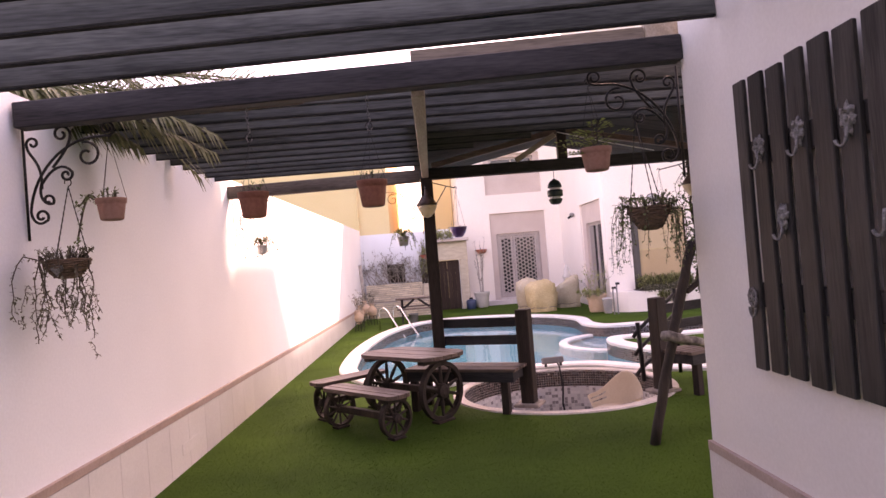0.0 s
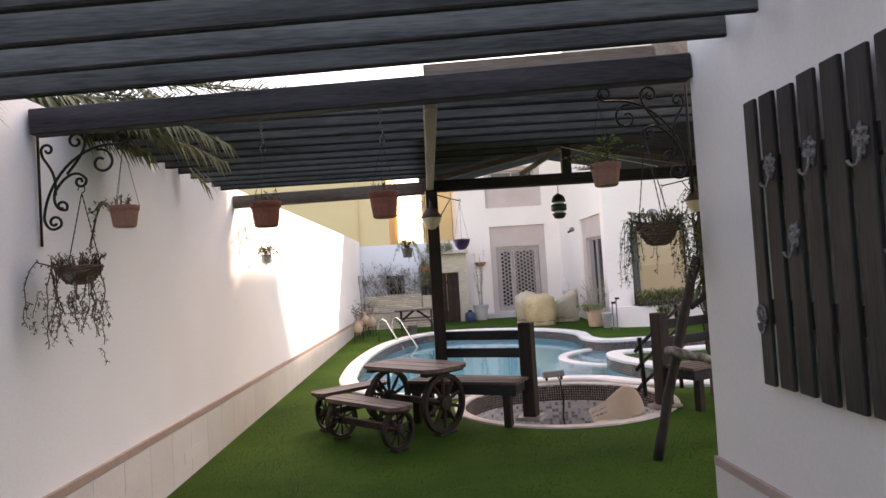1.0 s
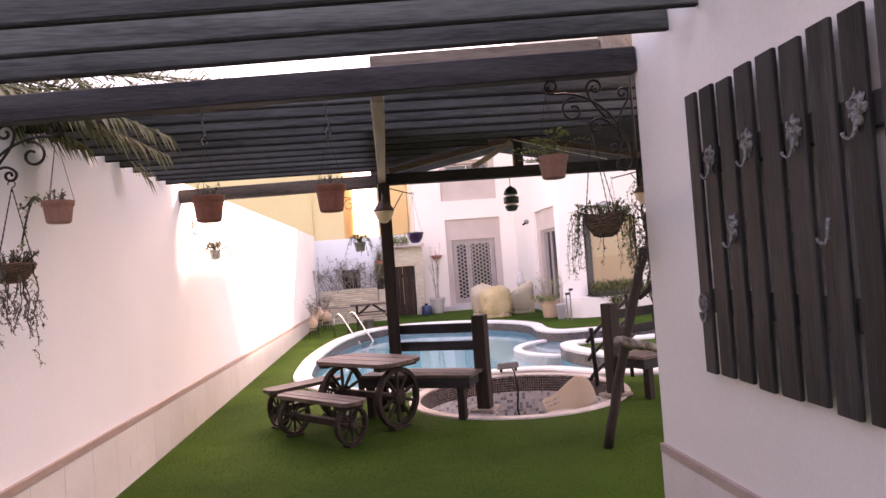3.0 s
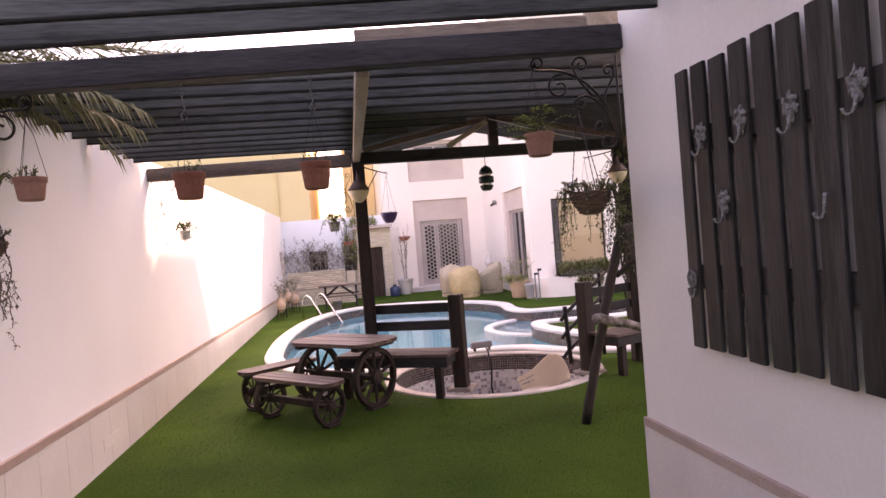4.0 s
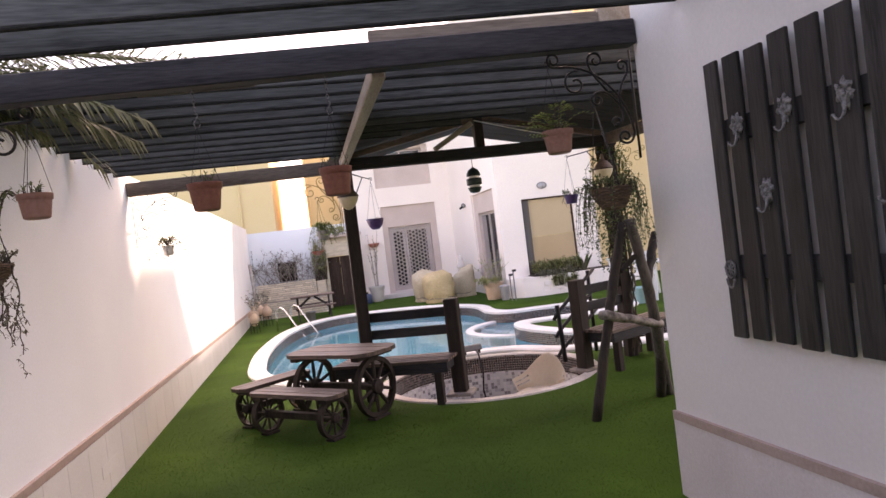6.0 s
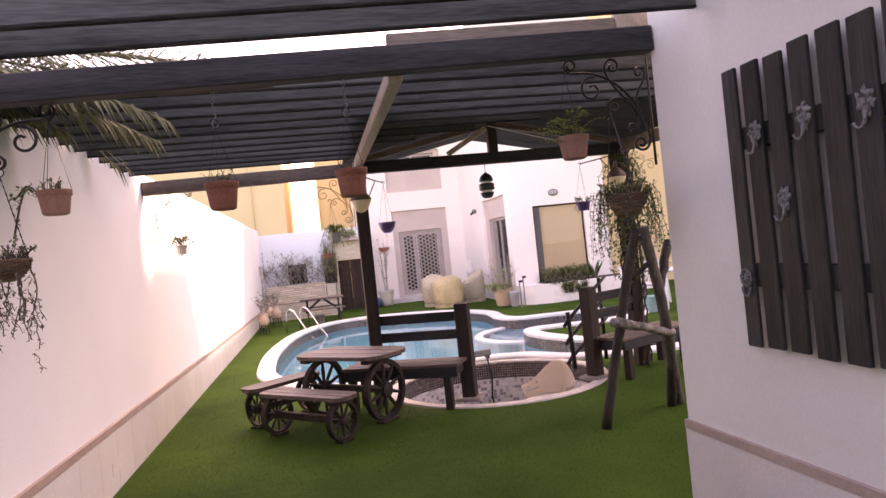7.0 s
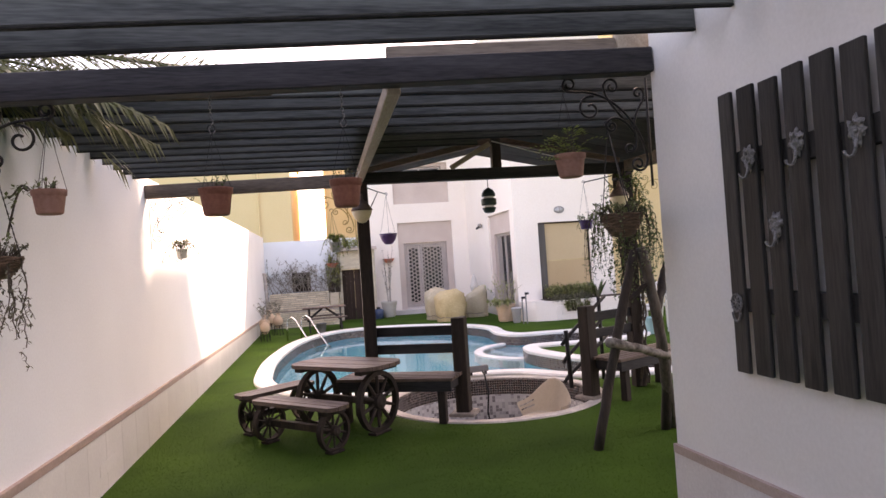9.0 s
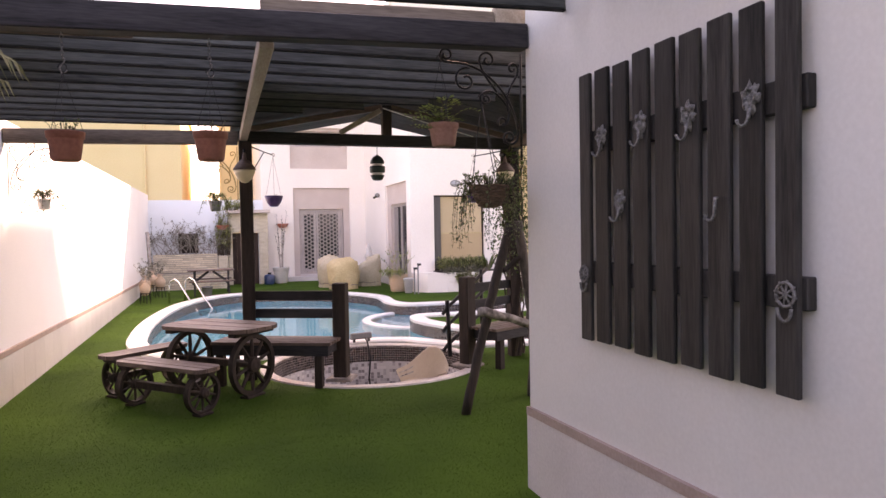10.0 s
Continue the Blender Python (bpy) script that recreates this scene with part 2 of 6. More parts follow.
def wall_boxes(lo, hi, holes, axis):
    """A wall slab between two corners with openings (a0, a1, z0, z1) along axis, as abutting boxes."""
    bm = bmesh.new()
    k = 0 if axis == "x" else 1
    cuts = sorted({lo[k], hi[k], *[v for h in holes for v in h[:2]]})
    for a, b in zip(cuts, cuts[1:]):
        zs = [(lo[2], hi[2])]
        for h in holes:
            if h[0] < (a + b) / 2 < h[1]:
                zs = [p for z0, z1 in zs for p in ((z0, min(z1, h[2])), (max(z0, h[3]), z1)) if p[1] > p[0] + 1e-6]
        for z0, z1 in zs:
            l, u = list(lo), list(hi)
            l[k], u[k], l[2], u[2] = a, b, z0, z1
            box(bm, l, u)
    bmesh.ops.remove_doubles(bm, verts=bm.verts, dist=1e-5)
    return bm


def smooth_loop(pts, n=12):
    """A closed curve of many points through a few (Catmull-Rom)."""
    out = []
    m = len(pts)
    for i in range(m):
        p0, p1, p2, p3 = (Vector(pts[(i + j) % m]) for j in (-1, 0, 1, 2))
        for s in range(n):
            t = s / n
            out.append(0.5 * (2 * p1 + (p2 - p0) * t + (2 * p0 - 5 * p1 + 4 * p2 - p3) * t * t + (3 * p1 - p0 - 3 * p2 + p3) * t ** 3))
    return out


def offset_loop(loop, d):
    """The loop moved outwards by d (loop runs anticlockwise)."""
    out = []
    n = len(loop)
    for i, p in enumerate(loop):
        t = (loop[(i + 1) % n] - loop[i - 1]).normalized()
        out.append(p + Vector((t.y, -t.x)) * d)
    return out


def strip(bm, a, b, uv=None, u0=0.0):
    """Faces between two equally long closed loops of 3D points, with UVs in metres."""
    n = len(a)
    va = [bm.verts.new(p) for p in a]
    vb = [bm.verts.new(p) for p in b]
    u = u0
    for i in range(n):
        j = (i + 1) % n
        w = (a[j] - a[i]).length
        h = (b[i] - a[i]).length
        f = bm.faces.new((va[i], va[j], vb[j], vb[i]))
        if uv is not None:
            for l, q in zip(f.loops, ((u, 0), (u + w, 0), (u + w, h), (u, h))):
                l[uv].uv = q
        u += w
    return va, vb


def loop3(loop, z):
    return [Vector((p.x, p.y, z)) for p in loop]


# ---------------------------------------------------------------- pool and pit plans
XL, XR = -1.75, 1.788
PIT_C, PIT_R = Vector((1.72, 7.48)), 1.10
POOL = smooth_loop([(-0.42, 8.85), (0.15, 8.30), (0.60, 8.45), (1.02, 8.80), (1.72, 9.00), (2.48, 8.84), (2.95, 8.30), (3.6, 8.05), (4.6, 8.1),
                    (4.75, 8.75), (3.62, 9.02), (3.20, 9.80), (3.06, 10.62), (3.35, 11.18), (4.6, 11.12), (5.4, 11.5), (5.25, 12.4), (4.3, 12.62), (3.55, 12.74), (3.28, 13.35), (3.33, 14.5),
                    (2.98, 15.45), (2.35, 16.15), (1.5, 16.62), (0.60, 16.70), (0.0, 16.2), (-0.45, 15.2), (-0.72, 14.0), (-0.90, 12.2), (-0.90, 10.7), (-0.80, 9.7)], 6)
PIT = [PIT_C + PIT_R * Vector((math.cos(i * math.tau / 72), math.sin(i * math.tau / 72))) for i in range(72)]
COPE_W = 0.26
POOL_OUT = offset_loop(POOL, COPE_W)
PIT_OUT = offset_loop(PIT, 0.13)


def inside(p, loop):
    c = False
    n = len(loop)
    for i in range(n):
        a, b = loop[i], loop[i - 1]
        if (a.y > p.y) != (b.y > p.y) and p.x < (b.x - a.x) * (p.y - a.y) / (b.y - a.y) + a.x:
            c = not c
    return c


def sheet_with_holes(outer, holes, z):
    """One flat sheet with holes, triangulated."""
    bm = bmesh.new()
    es = []
    for loop in (outer, *holes):
        vs = [bm.verts.new((p[0], p[1], z)) for p in loop]
        es += [bm.edges.new((vs[i], vs[(i + 1) % len(vs)])) for i in range(len(vs))]
    bmesh.ops.triangle_fill(bm, use_beauty=True, edges=es)
    for f in bm.faces:
        f.normal_update()
        if f.normal.z < 0:
            f.normal_flip()
    return bm


FAR = 60.0
ground = structure("ground", sheet_with_holes([(-FAR, -FAR), (FAR, -FAR), (FAR, FAR), (-FAR, FAR)], [offset_loop(POOL, 0.12), offset_loop(PIT, 0.12)], 0.0), M_TURF,
                   "green artificial turf lawn round the pool", "lawn")


def coping(inner, outer, drop=0.0):
    """Rounded stone edging between two loops, proud of the turf."""
    bm = bmesh.new()
    mid = [(a * 0.88 + b * 0.12) for a, b in zip(inner, outer)]
    mid2 = [(a * 0.1 + b * 0.9) for a, b in zip(inner, outer)]
    rows = [loop3(inner, -0.012), loop3(inner, 0.035 - drop), loop3(mid, 0.05 - drop), loop3(mid2, 0.05 - drop), loop3(outer, 0.03 - drop), loop3(outer, -0.05)]
    n = len(inner)
    vr = [[bm.verts.new(p) for p in r] for r in rows]
    for i in range(n):
        j = (i + 1) % n
        for a, b in zip(vr, vr[1:]):
            bm.faces.new((a[j], a[i], b[i], b[j]))
    return bm


structure("pool_coping", coping(POOL, POOL_OUT), M_COPE, "white rounded stone coping round the swimming pool", "pool edge")
structure("pit_coping", coping(PIT, PIT_OUT, 0.036), M_PITSTONE,
          "worn pinkish stone coping round the sunken seating pit", "pool edge")

# pool basin: dark mosaic band, blue walls and floor
bm = bmesh.new()
uv = bm.loops.layers.uv.new("UVMap")
strip(bm, loop3(POOL, -0.24), loop3(POOL, -0.002), uv)
structure("pool_band", bm, M_BAND, "dark brown mosaic waterline band", "pool tiles")
bm = bmesh.new()
uv = bm.loops.layers.uv.new("UVMap")
strip(bm, loop3(POOL, -1.0), loop3(POOL, -0.24), uv)
structure("pool_wall", bm, M_POOL, "blue mosaic pool wall", "pool tiles")
bm = sheet_with_holes(POOL, [], -1.0)
uv = bm.loops.layers.uv.new("UVMap")
for f in bm.faces:
    for l in f.loops:
        l[uv].uv = (l.vert.co.x, l.vert.co.y)
structure("pool_floor", bm, M_POOL, "blue mosaic pool floor", "pool tiles")
water = structure("water", sheet_with_holes(offset_loop(POOL, -0.003), [], -0.165), M_WATER, "clear still blue pool water", "water", True)
water.visible_shadow = False

# pit: dark band, grey mosaic wall, floor
bm = bmesh.new()
uv = bm.loops.layers.uv.new("UVMap")
strip(bm, loop3(PIT, -0.20), loop3(PIT, 0.0), uv)
structure("pit_band", bm, M_BAND, "dark brown mosaic band round the pit", "pool tiles")
bm = bmesh.new()
uv = bm.loops.layers.uv.new("UVMap")
strip(bm, loop3(PIT, -0.62), loop3(PIT, -0.20), uv)
structure("pit_wall", bm, M_GREYMOS, "grey and white mosaic pit wall", "pool tiles")
bm = sheet_with_holes(PIT, [], -0.62)
uv = bm.loops.layers.uv.new("UVMap")
for f in bm.faces:
    for l in f.loops:
        l[uv].uv = (l.vert.co.x, l.vert.co.y)
structure("pit_floor", bm, M_GREYMOS, "grey mosaic floor of the empty pit", "pool tiles")
# shallow spa ring inside the pool
SPA_C = Vector((3.80, 11.95))
arc = [SPA_C + Vector((math.cos(a), math.sin(a))) * 1.27 for a in [radians(108 + 144 * i / 30) for i in range(31)]]
bm = bmesh.new()
prof = [(0.0, -1.3), (0.0, -0.155), (0.02, -0.140), (0.14, -0.140), (0.16, -0.155), (0.16, -1.3)]
rows = [[bm.verts.new((*(SPA_C + (p - SPA_C).normalized() * (1.27 - r)), z)) for p in arc] for r, z in prof]
for a, b in zip(rows, rows[1:]):
    for i in range(len(arc) - 1):
        bm.faces.new((a[i], a[i + 1], b[i + 1], b[i]))
structure("spa_floor", lathe(bmesh.new(), [(1.04, -1.0), (1.04, -0.45), (0.0, -0.45)], 40, (SPA_C.x, SPA_C.y, 0)), M_GREYBLUE, "pale shallow floor of the spa", "pool tiles")
structure("spa_divider", bm, M_COPE, "curved pale stone divider of the shallow spa", "pool edge")

# ---------------------------------------------------------------- walls of the yard
def sloped_trim(name, x0, x1, y0, y1, za, zb, h, material, label):
    bm = bmesh.new()
    box(bm, (x0, y0, 0), (x1, y1, 1))
    for v in bm.verts:
        z = za + (zb - za) * (v.co.y - y0) / (y1 - y0)
        v.co.z = z + (h if v.co.z > 0.5 else 0)
    return structure(name, bm, material, label, "skirting")


structure("wall_west", wall_boxes((XL - 0.22, -9.0, -0.1), (XL, 20.3, 2.58), [], "y"), M_WALL, "plain white rendered boundary wall", "wall")
sloped_trim("trim_west", XL + 0.001, XL + 0.028, -3.48, 20.0, 0.527, 0.277, 0.050, M_TRIM, "thin brown tile line on the boundary wall")
bm = bmesh.new()
box(bm, (XL + 0.001, -3.48, -0.05), (XL + 0.02, 20.0, 1))
for v in bm.verts:
    if v.co.z > 0.5:
        v.co.z = 0.531 - 0.25 * (v.co.y + 3.48) / 23.48
skirt_west = structure("baseboard_west", bm, M_MORTAR, "pale stone tile skirting under a brown line", "skirting")
structure("wall_east", wall_boxes((XR, -9.0, -0.1), (XR + 3.4, 3.56, 3.3), [], "y"), M_EASTWALL, "white rendered house wall beside the lawn, its shade put into the colour", "wall")
sloped_trim("trim_east", XR - 0.0235, XR - 0.001, -3.48, 3.562, 0.642, 0.422, 0.046, M_TRIM, "thin brown tile line on the house wall")
bm = bmesh.new()
box(bm, (XR - 0.02, -3.48, -0.05), (XR - 0.001, 3.562, 1))
for v in bm.verts:
    if v.co.z > 0.5:
        v.co.z = 0.641 - 0.22 * (v.co.y + 3.48) / 7.042
structure("baseboard_east", bm, M_SKIRT, "pale stone skirting under a brown line", "skirting")
structure("wall_south", wall_boxes((XL - 0.22, -9.22, -0.1), (XR + 3.4, -9.0, 2.58), [], "x"), M_WALL, "plain white wall closing the yard", "wall")

# back wall of the yard with its plank gate
structure("wall_north", wall_boxes((XL, 20.3, -0.1), (1.32, 20.5, 2.44), [(0.45, 1.18, -0.1, 1.50)], "x"), M_WALL,
          "white boundary wall at the end of the yard", "wall")

# ---------------------------------------------------------------- house across the pool
DOOR = (2.45, 3.81, 0.13, 2.19)
structure("wall_house_door_side", wall_boxes((1.32, 21.05, -0.1), (4.50, 21.35, 7.4), [(2.27, 4.01, -0.1, 2.84), (2.20, 3.97, 3.43, 4.7)], "x"),
          M_HOUSE, "white rendered house front with a recessed doorway", "house wall")
structure("wall_house_corner", wall_boxes((1.32, 21.35, -0.1), (1.62, 27.0, 7.4), [], "y"), M_HOUSE, "white rendered side of the house", "house wall")
structure("recess_surround", wall_boxes((2.27, 21.13, -0.1), (4.01, 21.35, 2.84), [(DOOR[0], DOOR[1], DOOR[2], DOOR[3])], "x"), M_PINK,
          "pinkish stone surround of the lattice door", "door surround")
structure("recess_panel", wall_boxes((2.20, 21.15, 3.43), (3.97, 21.35, 4.7), [(2.38, 3.79, 4.12, 4.6)], "x"), M_PINK,
          "pinkish stone panel round an upper window", "window surround")
structure("house_step", wall_boxes((1.32, 20.66, -0.05), (4.45, 21.05, 0.13), [], "x"), M_SKIRT, "low pale stone step along the house", "step")
# side wing: wall with the tall window, then the wall with the wide blind
structure("wall_house_wing_side", wall_boxes((4.50, 15.75, -0.1), (4.80, 21.05, 7.4), [(16.1, 18.3, 0.25, 2.71)], "y"), M_HOUSE,
          "white rendered side of the house wing", "house wall")
structure("wing_window_surround", wall_boxes((4.56, 16.1, 0.25), (4.80, 18.3, 2.71), [(16.25, 17.9, 0.3, 2.18)], "y"), M_PINK,
          "pinkish stone surround of a tall window", "window surround")
structure("wall_house_wing_front", wall_boxes((4.80, 15.75, -0.1), (7.0, 16.05, 7.4), [(5.10, 6.42, 0.47, 2.33)], "x"), M_HOUSE,
          "white rendered front of the house wing", "house wall")
structure("wall_house_inner", wall_boxes((4.81, 19.0, -0.1), (7.0, 19.2, 7.4), [], "x"), M_HOUSE, "plain inner wall of the house wing", "wall")
structure("roof_house", wall_boxes((1.32, 21.0, 7.4), (7.0, 27.0, 7.6), [], "x"), M_HOUSE, "flat roof slab of the house", "roof")
structure("roof_wing", wall_boxes((4.48, 15.7, 7.4), (7.0, 21.0, 7.6), [], "x"), M_HOUSE, "flat roof slab of the house wing", "roof")
structure("roof_east", wall_boxes((XR - 0.05, -9.1, 3.3), (XR + 3.5, 3.6, 3.45), [], "x"), M_HOUSE, "flat roof slab of the near house", "roof")

# neighbours beyond the walls, then unseen blocks added to shade the yard
def block(name, lo, hi, material, label):
    ob = thing(name, label, "house")
    bm = bmesh.new()
    box(bm, lo, hi)
    part("wall", bm, material, ob)
    bm = bmesh.new()
    box(bm, (lo[0] - 0.08, lo[1] - 0.08, hi[2]), (hi[0] + 0.08, hi[1] + 0.08, hi[2] + 0.18))
    part("parapet", bm, material, ob)
    if lo[1] > 23 and hi[2] < 10:
        bm = bmesh.new()
        tube(bm, [(hi[0] - 1.1, lo[1] - 0.05, 0), (hi[0] - 1.1, lo[1] - 0.05, hi[2])], 0.035, 8)
        part("downpipe", bm, material, ob)
    return ob


block("neighbour_house", (-11.0, 24.0, -0.1), (-1.05, 33.0, 6.2), M_YELLOW, "yellow rendered neighbour house beyond the wall")
block("neighbour_house", (0.15, 26.0, -0.1), (1.3, 33.0, 6.4), M_YELLOW, "narrow yellow rendered neighbour house beyond the gate")
block("neighbour_house", (7.5, 17.6, -0.1), (11.6, 24.0, 6.6), M_YELLOW, "yellow rendered neighbour house beside the wing")
# unseen blocks added to block the sun; their outlines set the shadow edges
block("shade_block", (12.2, 11.5, -0.1), (22.0, 23.9, 27.0), M_YELLOW, "tall unseen yellow block added to shade the yard")
block("shade_block", (12.2, 24.1, -0.1), (22.0, 25.86, 20.32), M_YELLOW, "lower unseen yellow block added to shape the shadow edge")
low = thing("shade_block", "lowest unseen yellow block, its sloping shoulder added to slant the shadow edge", "house")
bm = bmesh.new()
rim = [(25.95, -0.1), (37.0, -0.1), (37.0, 19.28), (26.72, 19.28), (25.95, 20.45)]
west = [bm.verts.new((12.2, y, z)) for y, z in rim]
east = [bm.verts.new((22.0, y, z)) for y, z in rim]
bm.faces.new(west[::-1])
bm.faces.new(east)
for i in range(5):
    j = (i + 1) % 5
    bm.faces.new((west[i], west[j], east[j], east[i]))
part("wall", bm, M_YELLOW, low)

# ---------------------------------------------------------------- pergola
def beam_thing(name, a, b, wide, high, material, label, category="beam", group=""):
    ob = link_mesh(name, plank(bmesh.new(), a, b, wide, high, 0.006), material)
    return tagged(ob, label, category, group)


# front beam leans up a little towards the house
beam_thing("pergola_beam", (XL + 0.02, 3.56, 2.452), (XR - 0.005, 3.56, 2.555), 0.10, 0.136, M_WOOD, "dark-stained timber beam across the lawn between two walls")
beam_thing("curtain_rail", (-0.80, 3.622, 2.416), (-0.24, 3.622, 2.432), 0.014, 0.014, M_TIMBER, "thin weathered rail fixed behind the front beam", "rail")
beam_thing("ridge_board", (0.35, 3.637, 2.603), (1.625, 3.637, 2.640), 0.05, 0.135, M_TIMBER, "brown weathered board fixed behind the front beam")
beam_thing("ridge_board", (1.63, 3.640, 2.655), (XR + 0.04, 3.640, 2.663), 0.045, 0.165, M_PALEWOOD, "short pale board end behind the front beam")
beam_thing("pergola_beam", (XL + 0.005, 7.25, 2.420), (0.318, 7.25, 2.450), 0.10, 0.132, M_TIMBER, "weathered brown beam between the boundary wall and the post")
beam_thing("pergola_beam", (0.325, 7.25, 2.46), (3.45, 7.25, 2.46), 0.11, 0.12, M_WOOD, "dark-stained tie beam over the sunken pit")
beam_thing("pergola_rafter", (0.375, 3.615, 2.46), (0.375, 7.19, 2.46), 0.075, 0.085, M_PALEWOOD, "bare pale timber running from beam to post")
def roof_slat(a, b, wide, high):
    """A board on edge; the dark strip along its bottom stands in for underside shade."""
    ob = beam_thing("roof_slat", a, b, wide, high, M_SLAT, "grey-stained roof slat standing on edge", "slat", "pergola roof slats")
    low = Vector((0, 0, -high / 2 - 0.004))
    part("shade_strip", plank(bmesh.new(), Vector(a) + low, Vector(b) + low, wide + 0.002, 0.008, 0.001), M_UNDERSHADE, ob, "dark strip standing in for shade under the slat")


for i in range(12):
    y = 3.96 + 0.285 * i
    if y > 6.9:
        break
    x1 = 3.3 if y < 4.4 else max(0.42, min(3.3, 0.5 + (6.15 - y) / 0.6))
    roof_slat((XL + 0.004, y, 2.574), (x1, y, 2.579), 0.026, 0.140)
# slats after the fifth are unseen, added overhead to dim the foreground
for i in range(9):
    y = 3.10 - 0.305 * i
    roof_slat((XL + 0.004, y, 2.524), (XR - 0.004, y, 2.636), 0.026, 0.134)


# ---------------------------------------------------------------- more materials
M_TERRA = surface("terracotta", (0.19, 0.058, 0.038), (0.29, 0.105, 0.072), 6, 0.65, bump=0.12, grain=50, per_object=0.2)
M_DUSTPOT = surface("dusty_terracotta", (0.27, 0.125, 0.095), (0.38, 0.20, 0.16), 9, 0.75, bump=0.15, grain=50)
M_WICKER = surface("woven_wicker", (0.06, 0.035, 0.022), (0.17, 0.10, 0.06), 14, 0.7, bump=0.7, grain=60, stretch=(1, 1, 4), depth=0.01)
M_LEAF = surface("green_leaf", (0.030, 0.060, 0.014), (0.10, 0.15, 0.035), 9, 0.5, bump=0.1, grain=60, per_object=0.2, thin=0.25)
M_DRYLEAF = surface("dusty_leaf", (0.09, 0.085, 0.06), (0.20, 0.19, 0.13), 9, 0.7, bump=0.1, grain=60, per_object=0.2)
M_STEM = surface("brown_stem", (0.030, 0.021, 0.015), (0.085, 0.060, 0.042), 12, 0.8, bump=0.3, grain=60)
M_PALM = surface("palm_leaf", (0.075, 0.085, 0.04), (0.20, 0.21, 0.10), 6, 0.45, bump=0.1, grain=50, thin=0.35)
M_LOG = surface("dark_rough_log", (0.012, 0.008, 0.0066), (0.042, 0.028, 0.022), 5, 0.75, bump=0.9, grain=25, stretch=(3, 3, 0.5), depth=0.015)
M_GREYLOG = surface("weathered_grey_log", (0.035, 0.029, 0.025), (0.115, 0.098, 0.085), 6, 0.8, bump=0.9, grain=25, stretch=(3, 3, 0.5), depth=0.012)
M_PALELOG = surface("peeling_pale_log", (0.035, 0.025, 0.02), (0.36, 0.32, 0.29), 11, 0.75, bump=0.8, grain=25, depth=0.01)
M_PLASTIC = surface("cream_plastic", (0.66, 0.58, 0.48), (0.74, 0.67, 0.57), 2, 0.4, bump=0.03, grain=40)
M_PALEIRON = surface("pale_worn_iron", (0.035, 0.033, 0.031), (0.21, 0.20, 0.19), 70, 0.65, bump=0.6, grain=120)
M_STEEL = surface("brushed_steel", (0.62, 0.60, 0.57), (0.74, 0.72, 0.69), 20, 0.25, metal=1.0, bump=0.03, grain=90)
M_ROPE = surface("pale_rope", (0.16, 0.13, 0.11), (0.28, 0.24, 0.20), 30, 0.8, bump=0.3, grain=90)
M_GREYPLASTIC = surface("grey_plastic", (0.16, 0.155, 0.15), (0.24, 0.23, 0.225), 3, 0.5, bump=0.05, grain=60)
M_SOIL = surface("potting_soil", (0.02, 0.014, 0.01), (0.06, 0.045, 0.03), 20, 0.95, bump=0.6, grain=80)
M_CREAM = surface("cream_glass", (0.60, 0.50, 0.33), (0.70, 0.60, 0.42), 4, 0.3, bump=0.03, grain=60)
M_PURPLE = surface("purple_glaze", (0.055, 0.028, 0.12), (0.10, 0.055, 0.19), 4, 0.3, bump=0.05, grain=60)
M_LANTERN = surface("dark_green_metal", (0.012, 0.03, 0.03), (0.03, 0.055, 0.055), 6, 0.4, metal=0.3, bump=0.1, grain=60)
M_GOLD = surface("gilt_iron", (0.30, 0.20, 0.07), (0.45, 0.33, 0.14), 10, 0.45, metal=0.6, bump=0.2, grain=60)

RNG = random.Random(7)


# ---------------------------------------------------------------- timber of the pit roof
beam_thing("pergola_post", (0.385, 7.13, 0.0), (0.385, 7.13, 2.40), 0.125, 0.125, M_WOODY, "dark-stained square post beside the sunken pit", "post")
beam_thing("pergola_post", (3.36, 7.25, 0.0), (3.36, 7.25, 2.40), 0.125, 0.125, M_WOODY, "dark-stained square post overgrown with a vine", "post")
beam_thing("king_post", (1.875, 7.25, 2.52), (1.875, 7.25, 2.84), 0.10, 0.10, M_WOODY, "short dark post in the middle of the tie beam", "post")
beam_thing("truss_rafter", (0.45, 7.25, 2.545), (1.82, 7.25, 2.82), 0.07, 0.06, M_TABLE, "brown sloping rafter of the pit roof", "rafter")
beam_thing("truss_rafter", (3.30, 7.25, 2.545), (1.93, 7.25, 2.82), 0.07, 0.06, M_TABLE, "brown sloping rafter of the pit roof", "rafter")
beam_thing("truss_brace", (1.36, 7.20, 2.53), (1.80, 7.20, 2.78), 0.05, 0.055, M_PALEWOOD, "short bare pale timber brace on the tie beam", "brace")
for sx in (-1, 1):
    roof = thing("pit_roof", "dark boarded roof slope over the sunken pit", "roof", (1.875, 0, 0))
    for i in range(9):
        y = 5.15 + 0.40 * i
        part("roof_board", plank(bmesh.new(), (sx * 0.01, y, 2.90), (sx * 1.62, y, 2.575), 0.395, 0.025, 0.004), M_WOOD, roof)
beam_thing("side_beam", (3.36, 7.17, 2.47), (3.75, 4.2, 2.50), 0.09, 0.12, M_TIMBER, "weathered side beam resting on the post", "beam")


tagged(link_mesh("stay_wire", tube(bmesh.new(), [(1.82, 7.17, 2.80), (2.33, 7.17, 2.655), (2.85, 7.17, 2.525)], 0.005, 6), M_COPE), "thin pale wire from the king post to the beam", "wire")


